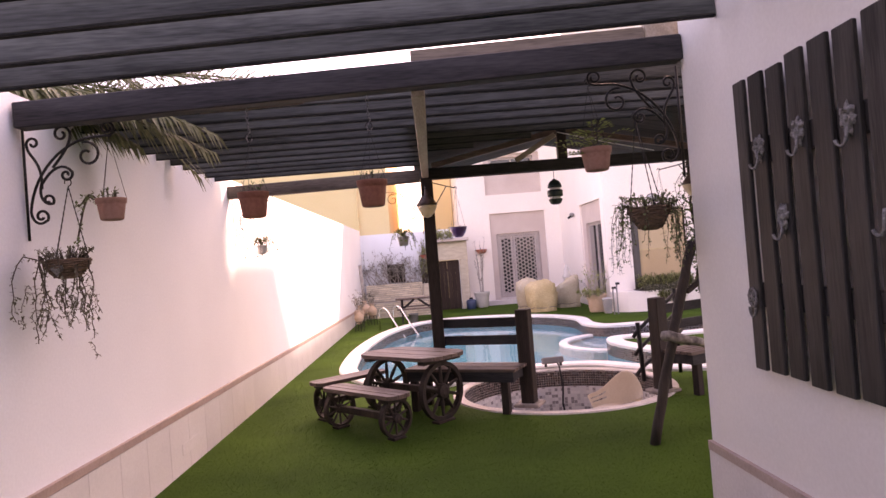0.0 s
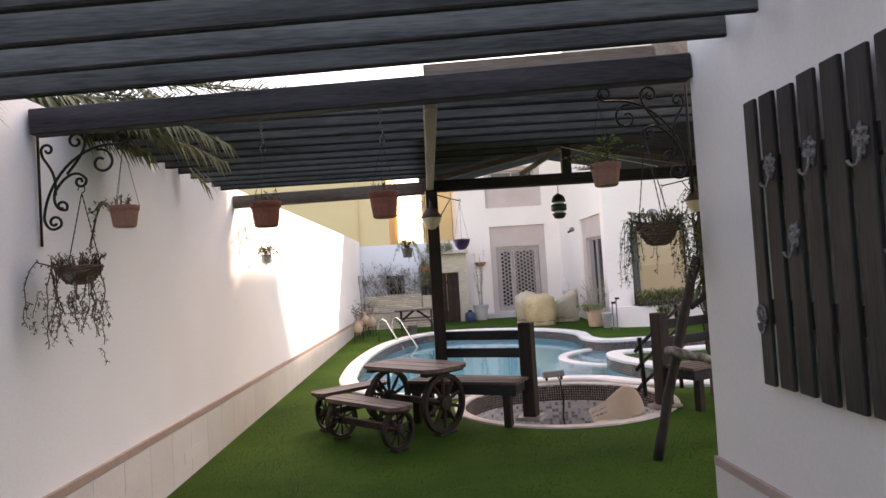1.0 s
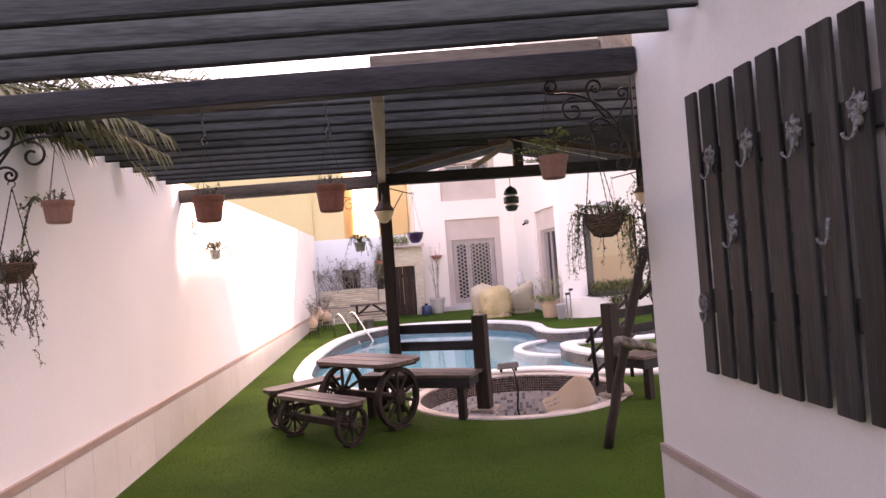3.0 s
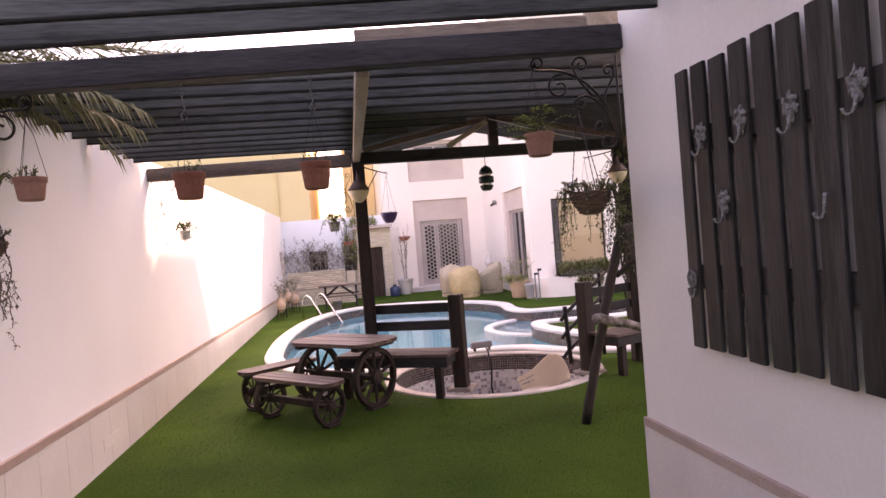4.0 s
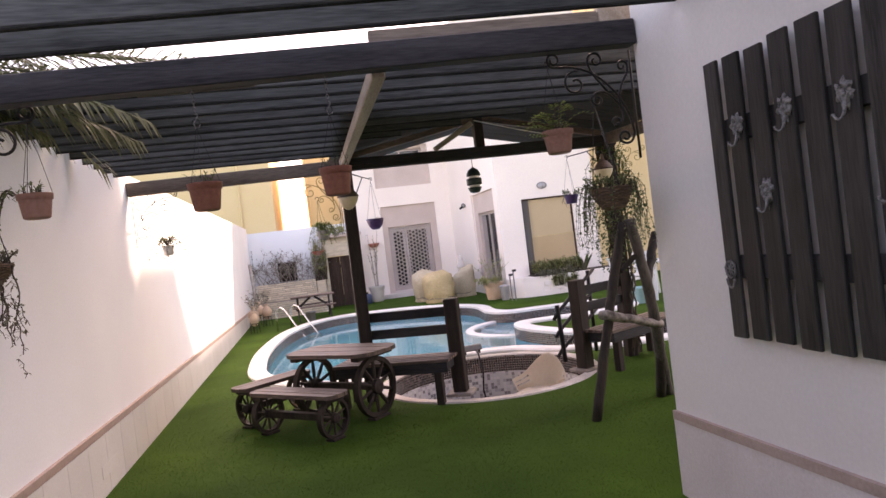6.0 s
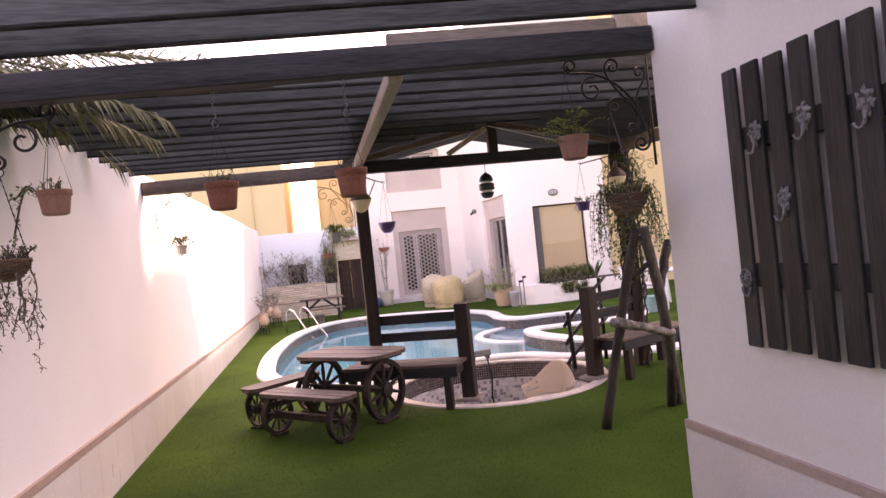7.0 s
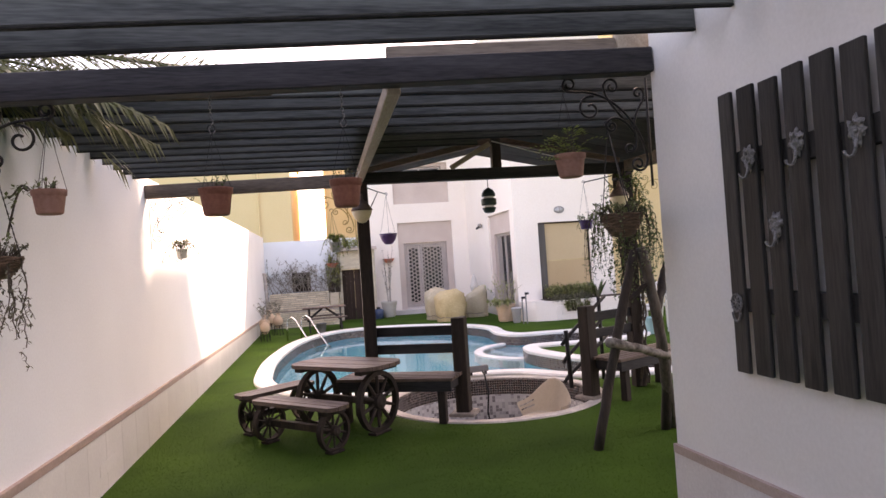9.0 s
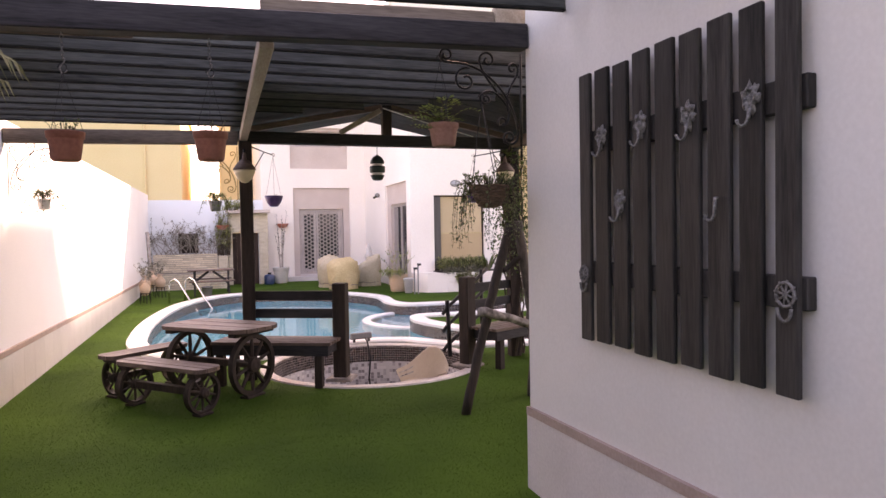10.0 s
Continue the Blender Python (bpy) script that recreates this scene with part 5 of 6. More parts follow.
def lattice(x0, x1, z0, z1, y, pitch, r):
    """Pierced star lattice: three sets of slanting bars cut to the panel, with a ring at each crossing."""
    bm = bmesh.new()
    c = Vector(((x0 + x1) / 2, (z0 + z1) / 2))
    for ang in (0, 60, 120):
        d = Vector((math.cos(radians(ang + 30)), math.sin(radians(ang + 30))))
        nrm = Vector((-d.y, d.x))
        for k in range(-30, 31):
            o = c + nrm * pitch * (k + 0.5)
            t0, t1 = -9.0, 9.0
            for oo, dd, lo, hi in ((o.x, d.x, x0, x1), (o.y, d.y, z0, z1)):
                if abs(dd) < 1e-6:
                    if not lo < oo < hi:
                        t0, t1 = 1, 0
                    continue
                a, b = sorted(((lo - oo) / dd, (hi - oo) / dd))
                t0, t1 = max(t0, a), min(t1, b)
            if t1 - t0 > 0.03:
                a, b = o + d * t0, o + d * t1
                plank(bm, (a.x, y, a.y), (b.x, y, b.y), 0.02, r * 2, 0, up=(0, 0, 1) if abs(d.y) < 0.9 else (1, 0, 0))
    return bm


door = tagged(new("door_1"), "double door with pierced star lattice in pinkish grey metal", "door", kind="structure")
bar_frame(door, DOOR[0] + 0.01, DOOR[1] - 0.01, DOOR[2] + 0.05, DOOR[3] - 0.01, 21.2, 0.07, 0.09, M_LATTICE)
split = DOOR[0] + 0.52
for x0, x1 in ((DOOR[0] + 0.085, split - 0.005), (split + 0.005, DOOR[1] - 0.085)):
    lf = tagged(new("door_leaf"), "")
    lf.parent = door
    bar_frame(lf, x0, x1, DOOR[2] + 0.125, DOOR[3] - 0.085, 21.215, 0.07, 0.05, M_LATTICE, "leaf_frame")
    part("lattice", lattice(x0 + 0.07, x1 - 0.07, DOOR[2] + 0.195, DOOR[3] - 0.155, 21.235, 0.104, 0.0115), M_LATTICE, lf)
    bm = bmesh.new()
    box(bm, (x0 + 0.07, 21.26, DOOR[2] + 0.195), (x1 - 0.07, 21.275, DOOR[3] - 0.155))
    part("pane", bm, M_GLASS, lf, "dark glass")
bm = bmesh.new()
tube(bm, [(split + 0.05, 21.20, 1.05), (split + 0.05, 21.17, 1.06), (split + 0.05, 21.17, 1.22), (split + 0.05, 21.20, 1.23)], 0.012, 6)
part("door_handle", bm, M_STEEL, door)
bm = bmesh.new()
box(bm, (DOOR[0], 21.2, DOOR[2] - 0.02), (DOOR[1], 21.35, DOOR[2] + 0.05))
part("threshold", bm, M_SKIRT, door)
bm = bmesh.new()
box(bm, (DOOR[0], 21.37, DOOR[2]), (DOOR[1], 21.40, DOOR[3]))
part("backing", bm, M_GLASS, door)


def window_x(name, x0, x1, z0, z1, y, label, panes=1, inner=M_GLASS, frame_m=M_LATTICE, w=0.06):
    win = tagged(new(name), label, "window", kind="structure")
    bar_frame(win, x0, x1, z0, z1, y, w, 0.08, frame_m, "window_frame")
    n = panes
    for i in range(n):
        a = x0 + w + (x1 - x0 - 2 * w) * i / n
        b = x0 + w + (x1 - x0 - 2 * w) * (i + 1) / n
        bm = bmesh.new()
        box(bm, (a + 0.004, y + 0.03, z0 + w), (b - 0.004, y + 0.045, z1 - w))
        part("pane", bm, inner, win)
        if i:
            bm = bmesh.new()
            box(bm, (a - 0.02, y + 0.01, z0 + w), (a + 0.02, y + 0.028, z1 - w))
            part("mullion", bm, frame_m, win)
    return win


window_x("window_1", 2.39, 3.78, 4.13, 4.59, 21.22, "dark upper window in a pinkish stone panel", 2)
w2 = window_x("window_2", 5.105, 6.415, 0.475, 2.325, 15.82, "wide window closed by a beige roller blind in a dark frame", 1, M_BLIND, M_GATE, 0.03)
bm = bmesh.new()
box(bm, (5.135, 15.80, 0.51), (5.285, 15.84, 2.295))
part("side_panel", bm, M_PANEL, w2, "dark grey side panel")
bm = bmesh.new()
box(bm, (5.29, 15.835, 1.38), (6.382, 15.846, 1.405))
part("blind_seam", bm, M_COVER, w2)
bm = bmesh.new()
box(bm, (5.287, 15.838, 0.506), (6.384, 15.847, 1.378))
part("blind_hem", bm, M_BLINDLOW, w2, "deeper beige lower half of the blind")
# tall window on the wing's side
w3 = tagged(new("window_3"), "tall window with grey curtains in a pinkish surround", "window", kind="structure")
for y0, y1, z0, z1 in ((16.25, 16.32, 0.3, 2.18), (17.83, 17.9, 0.3, 2.18), (17.04, 17.11, 0.37, 2.11), (16.32, 17.83, 0.3, 0.37), (16.32, 17.83, 2.11, 2.18)):
    bm = bmesh.new()
    box(bm, (4.62, y0, z0), (4.70, y1, z1), bevel=0.004)
    part("window_frame", bm, M_LATTICE, w3)
for y0, y1 in ((16.32, 17.04), (17.11, 17.83)):
    bm = bmesh.new()
    box(bm, (4.66, y0, 0.37), (4.675, y1, 2.11))
    part("pane", bm, M_GLASS, w3)
for y0, y1 in ((16.33, 16.62), (17.45, 17.82)):
    bm = bmesh.new()
    box(bm, (4.635, y0, 0.38), (4.65, y1, 2.10))
    part("curtain", bm, M_CURTAIN, w3)

# plinth under the wing with stone facing
bm = bmesh.new()
outer = [Vector((4.48, 15.75)), Vector((4.53, 15.50)), Vector((4.76, 15.25)), Vector((5.2, 15.12)), Vector((7.3, 15.12)), Vector((7.3, 15.75))]
lo = [bm.verts.new((p.x, p.y, -0.02)) for p in outer]
hi = [bm.verts.new((p.x, p.y, 0.46)) for p in outer]
for i in range(len(outer)):
    j = (i + 1) % len(outer)
    bm.faces.new((lo[i], lo[j], hi[j], hi[i]))
bm.faces.new(hi)
bm.faces.new(lo[::-1])
pl = structure("planter_wall", bm, M_HOUSE, "low pale stone planter wall under the window", "planter wall")
for r in range(4):
    x = 5.22 + 0.13 * (r % 2)
    while x < 6.9:
        bm = bmesh.new()
        box(bm, (x, 15.105, 0.01 + 0.112 * r), (x + 0.36, 15.14, 0.117 + 0.112 * r), bevel=0.004)
        part("stone_block", bm, M_HOUSE, pl)
        x += 0.37
bm = bmesh.new()
box(bm, (5.05, 15.24, 0.46), (7.3, 15.74, 0.475))
structure("planter_soil", bm, M_SOIL, "dark soil in the planter", "soil")


def bush(name, label, at, size, n, lsize, material, seed, category="shrub", twig=True):
    rng = random.Random(seed)
    ob = thing(name, label, category, at)
    st, lv = bmesh.new(), bmesh.new()
    for i in range(n):
        p = Vector((rng.uniform(-1, 1) * size[0] / 2, rng.uniform(-1, 1) * size[1] / 2, 0))
        q = Vector((p.x + rng.gauss(0, 0.08) * size[0], p.y + rng.gauss(0, 0.08) * size[1], size[2] * rng.uniform(0.45, 1.0)))
        tube(st, [p, p.lerp(q, 0.5) + Vector((rng.gauss(0, 0.02), 0, 0)), q], [0.007, 0.005, 0.003], 4)
        for k in range(14):
            w = p.lerp(q, rng.uniform(0.25, 1.0)) + rand_dir(rng) * 0.05
            s = lsize * rng.uniform(0.6, 1.2)
            leaf(lv, w, rand_dir(rng, 0.4), (0, 0, 1), s, s * 0.55)
    part("stem_tangle", st, M_STEM, ob)
    part("foliage", lv, material, ob)
    return ob


M_HEDGE = surface("dusty_hedge_leaf", (0.09, 0.115, 0.03), (0.24, 0.25, 0.085), 9, 0.55, bump=0.1, grain=60)
bush("hedge", "clipped green hedge before the wide window", (5.68, 15.45, 0.46), (1.08, 0.46, 0.36), 260, 0.06, M_HEDGE, 41, "hedge")
bush("ground_cover", "low dry creeping plant on the planter edge", (5.58, 15.17, 0.43), (0.95, 0.16, 0.16), 70, 0.06, M_DRYLEAF, 42)
bush("hanging_creeper", "dry creeper hanging over the planter wall", (5.72, 15.07, 0.20), (0.55, 0.05, 0.30), 46, 0.055, M_HEDGE, 43, "creeper")
# agave
ag = thing("agave", "spiky grey green agave in the planter", "agave", (6.33, 15.33, 0.46))
for k in range(16):
    a = k * 2.4
    tilt = 0.35 + 0.5 * (k % 4) / 4
    bm = bmesh.new()
    d = Vector((math.cos(a) * tilt, math.sin(a) * tilt, 1 - tilt * 0.5)).normalized()
    tube(bm, [(0, 0, 0), d * 0.12, d * 0.3 + Vector((0, 0, 0.02)), d * 0.46 + Vector((0, 0, 0.0))], [0.03, 0.034, 0.022, 0.002], 5)
    part("leaf", bm, M_DRYLEAF if k % 2 else M_LEAF, ag)

# wall lamp and camera on the house
M_BULK = surface("dull_grey_glass", (0.34, 0.34, 0.35), (0.46, 0.46, 0.46), 12, 0.3, bump=0.1, grain=40)
wl = thing("bulkhead_lamp", "oval grey bulkhead lamp on the house wall", "wall lamp", (5.66, 15.745, 2.62))
bm = bmesh.new()
bmesh.ops.create_uvsphere(bm, u_segments=20, v_segments=10, radius=1.0, matrix=Matrix.Diagonal((0.11, 0.06, 0.066, 1)))
part("diffuser", bm, M_BULK, wl, smooth=True)
bm = bmesh.new()
tube(bm, [(0.12 * math.cos(t * math.tau / 24), -0.01, 0.072 * math.sin(t * math.tau / 24)) for t in range(25)], 0.014, 6)
part("rim", bm, M_GREYPLASTIC, wl)
tube(bm := bmesh.new(), [(0, -0.06, -0.066), (0, -0.062, 0.066)], 0.008, 5)
part("guard", bm, M_GREYPLASTIC, wl)
wc = thing("wall_camera", "small grey security camera on the house wall", "camera", (4.43, 19.0, 2.50))
bmesh.ops.create_uvsphere(bm := bmesh.new(), u_segments=14, v_segments=8, radius=0.07)
part("dome", bm, M_GREYPLASTIC, wc, smooth=True)
tube(bm := bmesh.new(), [(-0.03, -0.03, -0.03), (-0.12, -0.06, -0.08)], 0.03, 10)
part("eye", bm, M_IRON, wc)


# ---------------------------------------------------------------- covered garden chairs
def covered(at, w, d, h, slant, material, label, seed, turn=0, puff=0.5):
    """A slack canvas cover over an armchair: straight hem, puffed top, creases and a tied cord."""
    ob = thing("covered_chair", label, "covered chair", at, turn)
    bm = bmesh.new()
    rows, n = 22, 72
    rings = []
    for i in range(rows + 1):
        f = i / rows
        up = min(1.0, f / 0.62)
        over = max(0.0, (f - 0.62) / 0.38)
        shrink = math.cos(over * math.pi / 2) ** puff if over < 1 else 0.0
        shrink = max(shrink, 0.02)
        z0 = h * (0.74 * up + 0.26 * math.sin(over * math.pi / 2))
        hem = 0.06 * math.exp(-((z0 - 0.11) / 0.05) ** 2)
        ring = []
        for k in range(n):
            a = k * math.tau / n
            e = 0.66
            cx = abs(math.cos(a)) ** e * (1 if math.cos(a) > 0 else -1)
            sy = abs(math.sin(a)) ** e * (1 if math.sin(a) > 0 else -1)
            fold = 1 - hem + (0.030 * math.sin(11 * a + seed) + 0.022 * math.sin(23 * a + 2 * seed)) * max(0.0, 0.5 - f) * 2
            belly = 0.96 + 0.08 * math.sin(up * 2.2)
            x = cx * w / 2 * belly * shrink * fold
            y = sy * d / 2 * belly * shrink * fold
            z = z0 * (1 + slant * (x / w) * up)
            q = Vector((x * 3.1 + seed, y * 3.1, z0 * 3.1))
            crease = abs(noise.noise(q * 2.6)) * 0.085 + noise.noise(q) * 0.07
            low = 0.3 + 0.7 * up
            ring.append(bm.verts.new((x * (1 + crease * 0.9), y * (1 + crease * 0.9), max(0.0, z + (crease - 0.02) * low * 0.9 if i else 0.0))))
        rings.append(ring)
    for a, b in zip(rings, rings[1:]):
        for k in range(n):
            bm.faces.new((a[k], a[(k + 1) % n], b[(k + 1) % n], b[k]))
    bm.faces.new(rings[-1])
    bm.faces.new(rings[0][::-1])
    part("cover", bm, material, ob, smooth=True)
    pts = []
    for k in range(41):
        a = k * math.tau / 40
        c, q = math.cos(a), math.sin(a)
        pts.append((w / 2 * 0.97 * abs(c) ** 0.66 * (1 if c > 0 else -1), d / 2 * 0.97 * abs(q) ** 0.66 * (1 if q > 0 else -1), 0.11 + 0.012 * math.sin(k)))
    part("drawstring", tube(bmesh.new(), pts, 0.010, 5), M_ROPE, ob)


covered((2.93, 18.15, 0), 0.66, 0.62, 0.79, -0.05, M_COVER2, "garden chair under a faded beige canvas cover", 2)
covered((3.12, 17.35, 0), 0.74, 0.66, 0.77, 0.0, M_COVER, "garden chair under a yellowish canvas cover", 5)
covered((3.93, 18.0, 0), 0.62, 0.60, 0.72, 0.40, M_COVER2, "garden chair under a slanting beige canvas cover", 8, -6, 0.28)
orn = thing("garden_ornament", "pale pointed stone ornament behind the covered chairs", "ornament", (4.10, 18.75, 0))
part("shaft", lathe(bmesh.new(), [(0.15, 0), (0.15, 0.06), (0.11, 0.10), (0.10, 0.72), (0.125, 0.76), (0.125, 0.80), (0.09, 0.86), (0.075, 0.98), (0.04, 1.08), (0.008, 1.13)], 16), M_PALEPOT, orn, smooth=True)


# ---------------------------------------------------------------- potted plants and small things by the house
def floor_pot(at, r, h, material, label, seed, plant=None, leafmat=M_LEAF, category="potted plant"):
    ob = thing("potted_plant", label, category, at)
    pot_shell(r, h, material, ob)
    if plant:
        st, lv = bmesh.new(), bmesh.new()
        plant(st, lv, random.Random(seed))
        part("stem_tangle", st, M_TWIG, ob)
        part("foliage", lv, leafmat, ob)
    return ob


floor_pot((4.20, 15.90, 0), 0.245, 0.42, M_AMPH, "terracotta pot with a straggly grey shrub", 51,
          lambda s, l, g: (clump(s, l, (0, 0, 0.38), 0.12, 0.80, 30, g, 0.055, 0.6, 0.005, 10), clump(s, l, (-0.12, -0.1, 0.38), 0.18, 0.18, 30, g, 0.09, 1.6, 0.004, 10)), M_VINE)
floor_pot((1.79, 20.2, 0.0), 0.24, 0.47, M_PALEPOT, "pale ridged pot with a tall thin climber", 52,
          lambda s, l, g: clump(s, l, (0, 0, 0.42), 0.10, 1.75, 9, g, 0.07, 0.14, 0.012, 16), M_DRYLEAF)
for at, label in (((0.20, 20.1, 1.58), "red clay bowl hanging on the yard wall"), ((1.92, 20.9, 1.62), "red clay bowl hanging on the house wall")):
    ob = thing("wall_bowl", label, "plant bowl", at)
    part("bowl", lathe(bmesh.new(), [(0.07, 0), (0.12, 0.03), (0.17, 0.10), (0.19, 0.13), (0.16, 0.13), (0.05, 0.08)], 18), M_REDPOT, ob, smooth=True)
    tube(bm := bmesh.new(), [(0, 0.1, 0.1), (0, 0.21, 0.1)], 0.02, 6)
    part("bracket", bm, M_IRON, ob)
M_BIN = surface("grey_bin_plastic", (0.30, 0.29, 0.29), (0.40, 0.39, 0.38), 6, 0.5, bump=0.1, grain=50)
ob = thing("waste_bin", "small grey plastic bin beside the pot", "bin", (4.33, 15.42, 0))
part("body", lathe(bmesh.new(), [(0.085, 0), (0.09, 0.01), (0.115, 0.30), (0.12, 0.31)], 18), M_BIN, ob, smooth=True)
part("lid", lathe(bmesh.new(), [(0.125, 0.31), (0.125, 0.335), (0.09, 0.36), (0.02, 0.37)], 18), M_BIN, ob, smooth=True)
ob = thing("canister", "dark blue plastic canister by the gate", "canister", (1.44, 19.9, 0))
part("body", lathe(bmesh.new(), [(0.13, 0), (0.15, 0.02), (0.15, 0.24), (0.12, 0.28), (0.05, 0.29)], 18), M_BLUE, ob, smooth=True)
part("cap", lathe(bmesh.new(), [(0.05, 0.29), (0.055, 0.30), (0.055, 0.34), (0.01, 0.345)], 12), M_IRON, ob)
ob = thing("garden_tap", "thin dark standpipe with a garden tap", "tap", (4.36, 15.0, 0))
for x in (0, 0.09):
    part("pipe", tube(bmesh.new(), [(x, 0, 0), (x, 0, 0.55 + x), (x + 0.02, -0.03, 0.60 + x)], 0.016, 8), M_GREYPLASTIC, ob)
    tube(bm := bmesh.new(), [(x - 0.03, -0.03, 0.60 + x), (x + 0.06, -0.05, 0.60 + x)], 0.025, 8)
    part("tap", bm, M_IRON, ob)

# ---------------------------------------------------------------- end of the yard: stone bench, gate, climbers
seat = thing("stone_bench", "long garden bench faced with thin beige stone strips", "stone bench", (0, 0, 0))
bm = bmesh.new()
box(bm, (-1.60, 19.12, 0), (0.30, 20.28, 0.42))
part("core", bm, M_FOOT, seat, "dark joint mortar")
bm = bmesh.new()
box(bm, (-1.60, 19.72, 0.42), (0.02, 20.28, 0.92))
part("back_core", bm, M_FOOT, seat, "dark joint mortar")
srng = random.Random(61)
for (x0, x1, y, z0, z1) in ((-1.62, 0.32, 19.12, 0.0, 0.43), (-1.62, 0.04, 19.72, 0.43, 0.93)):
    z = z0
    while z < z1 - 0.02:
        h = min(srng.uniform(0.045, 0.07), z1 - z)
        x = x0
        while x < x1 - 0.02:
            L = min(srng.uniform(0.22, 0.5), x1 - x)
            bm = bmesh.new()
            box(bm, (x + 0.004, y - srng.uniform(0.02, 0.05), z + 0.006), (x + L - 0.004, y + 0.01, z + h - 0.006))
            part("stone", bm, M_STONE, seat)
            x += L
        z += h
ob = thing("planter_box", "short beige stone planter beside the bench", "planter", (0.0, 0, 0))
bm = bmesh.new()
box(bm, (0.05, 19.75, 0.42), (0.32, 20.28, 0.86), bevel=0.01)
part("body", bm, M_STONE, ob)

gate = tagged(new("door_2"), "dark brown plank gate in the yard wall", "gate", kind="structure")
for i in range(6):
    bm = bmesh.new()
    box(bm, (0.455 + 0.12 * i, 20.33, 0.01), (0.455 + 0.12 * i + (0.112 if i == 2 else 0.1185), 20.37, 1.485), bevel=0.004)
    part("plank", bm, M_GATE, gate)
for z in (0.25, 1.15):
    bm = bmesh.new()
    box(bm, (0.46, 20.37, z), (1.17, 20.40, z + 0.09))
    part("ledge", bm, M_GATE, gate)
tube(bm := bmesh.new(), [(0.79, 20.335, 0.7), (0.79, 20.29, 0.72), (0.79, 20.29, 0.84), (0.79, 20.335, 0.86)], 0.01, 6)
part("handle", bm, M_IRON, gate)
lint = thing("gate_canopy", "cream stone lintel with a thin roof over the gate", "canopy", (0, 0, 0))
bm = bmesh.new()
box(bm, (0.34, 20.17, 1.50), (1.44, 20.30, 2.05), bevel=0.01)
part("lintel", bm, M_STONE, lint)
for x0, x1 in ((0.34, 0.45), (1.19, 1.44)):
    bm = bmesh.new()
    box(bm, (x0, 20.17, 0.0), (x1, 20.298, 1.498), bevel=0.01)
    part("jamb", bm, M_STONE, lint)
bm = bmesh.new()
box(bm, (0.28, 19.92, 2.052), (1.50, 20.30, 2.14), bevel=0.01)
part("shelf", bm, M_PINK, lint)
bush("climber", "green climber spilling over the gate canopy", (0.62, 20.02, 2.10), (0.8, 0.3, 0.36), 46, 0.075, M_VINE, 71, "climber")
bush("climber", "leafy climber hanging beside the gate", (0.20, 20.1, 0.86), (0.36, 0.22, 1.35), 70, 0.07, M_VINE, 72, "climber")

# bare twiggy climber over the stone bench
tw = thing("bare_climber", "bare grey twiggy climber on the yard wall", "climber", (0, 0, 0))
trng = random.Random(81)
st, lv = bmesh.new(), bmesh.new()


def branch(p, d, length, r, depth):
    pts = [p]
    q = p
    for i in range(5):
        d = (d + rand_dir(trng) * 0.28 + Vector((0, 0, 0.03))).normalized()
        q = q + d * length / 5
        q.y = min(q.y, 20.26)
        q.x = max(q.x, -1.68)
        pts.append(q.copy())
    tube(st, pts, [r * (1 - 0.12 * i) for i in range(6)], 4)
    if depth:
        for k in range(3):
            branch(pts[trng.randint(2, 5)].copy(), (d + rand_dir(trng) * 0.9).normalized(), length * 0.62, r * 0.6, depth - 1)
    else:
        for k in range(4):
            leaf(lv, pts[trng.randint(1, 5)], rand_dir(trng), (0, 0, 1), 0.05, 0.03)


for k in range(36):
    x = -1.55 + 1.75 * k / 35
    branch(Vector((x, 20.12, 0.90)), Vector((trng.uniform(-1.1, 1.2), -0.08, 0.8)), trng.uniform(0.35, 0.68), 0.012, 2)
part("twig_tangle", st, M_TWIG, tw)
part("foliage", lv, M_DRYLEAF, tw)
pan = thing("wall_grille", "dark square lattice grille on the yard wall", "grille", (0, 0, 0))
bm = bmesh.new()
box(bm, (-0.99, 20.25, 0.94), (-0.47, 20.297, 1.50), bevel=0.008)
part("board", bm, M_GATE, pan)
for i in range(5):
    for (a, b) in (((-0.97 + 0.12 * i, 20.235, 0.96), (-0.97 + 0.12 * i, 20.235, 1.48)), ((-0.97, 20.23, 0.98 + 0.12 * i), (-0.49, 20.23, 0.98 + 0.12 * i))):
        part("slat", plank(bmesh.new(), a, b, 0.025, 0.025, 0), M_WOODY, pan)
pole = thing("wooden_pole", "weathered wooden pole leaning on the corner", "pole", (-1.62, 18.6, 0))
part("shaft", tube(bmesh.new(), [(0, 0, 0), (0.02, 0.1, 0.8), (-0.03, 0.2, 1.55)], 0.045, 8), M_TWIG, pole, smooth=True)

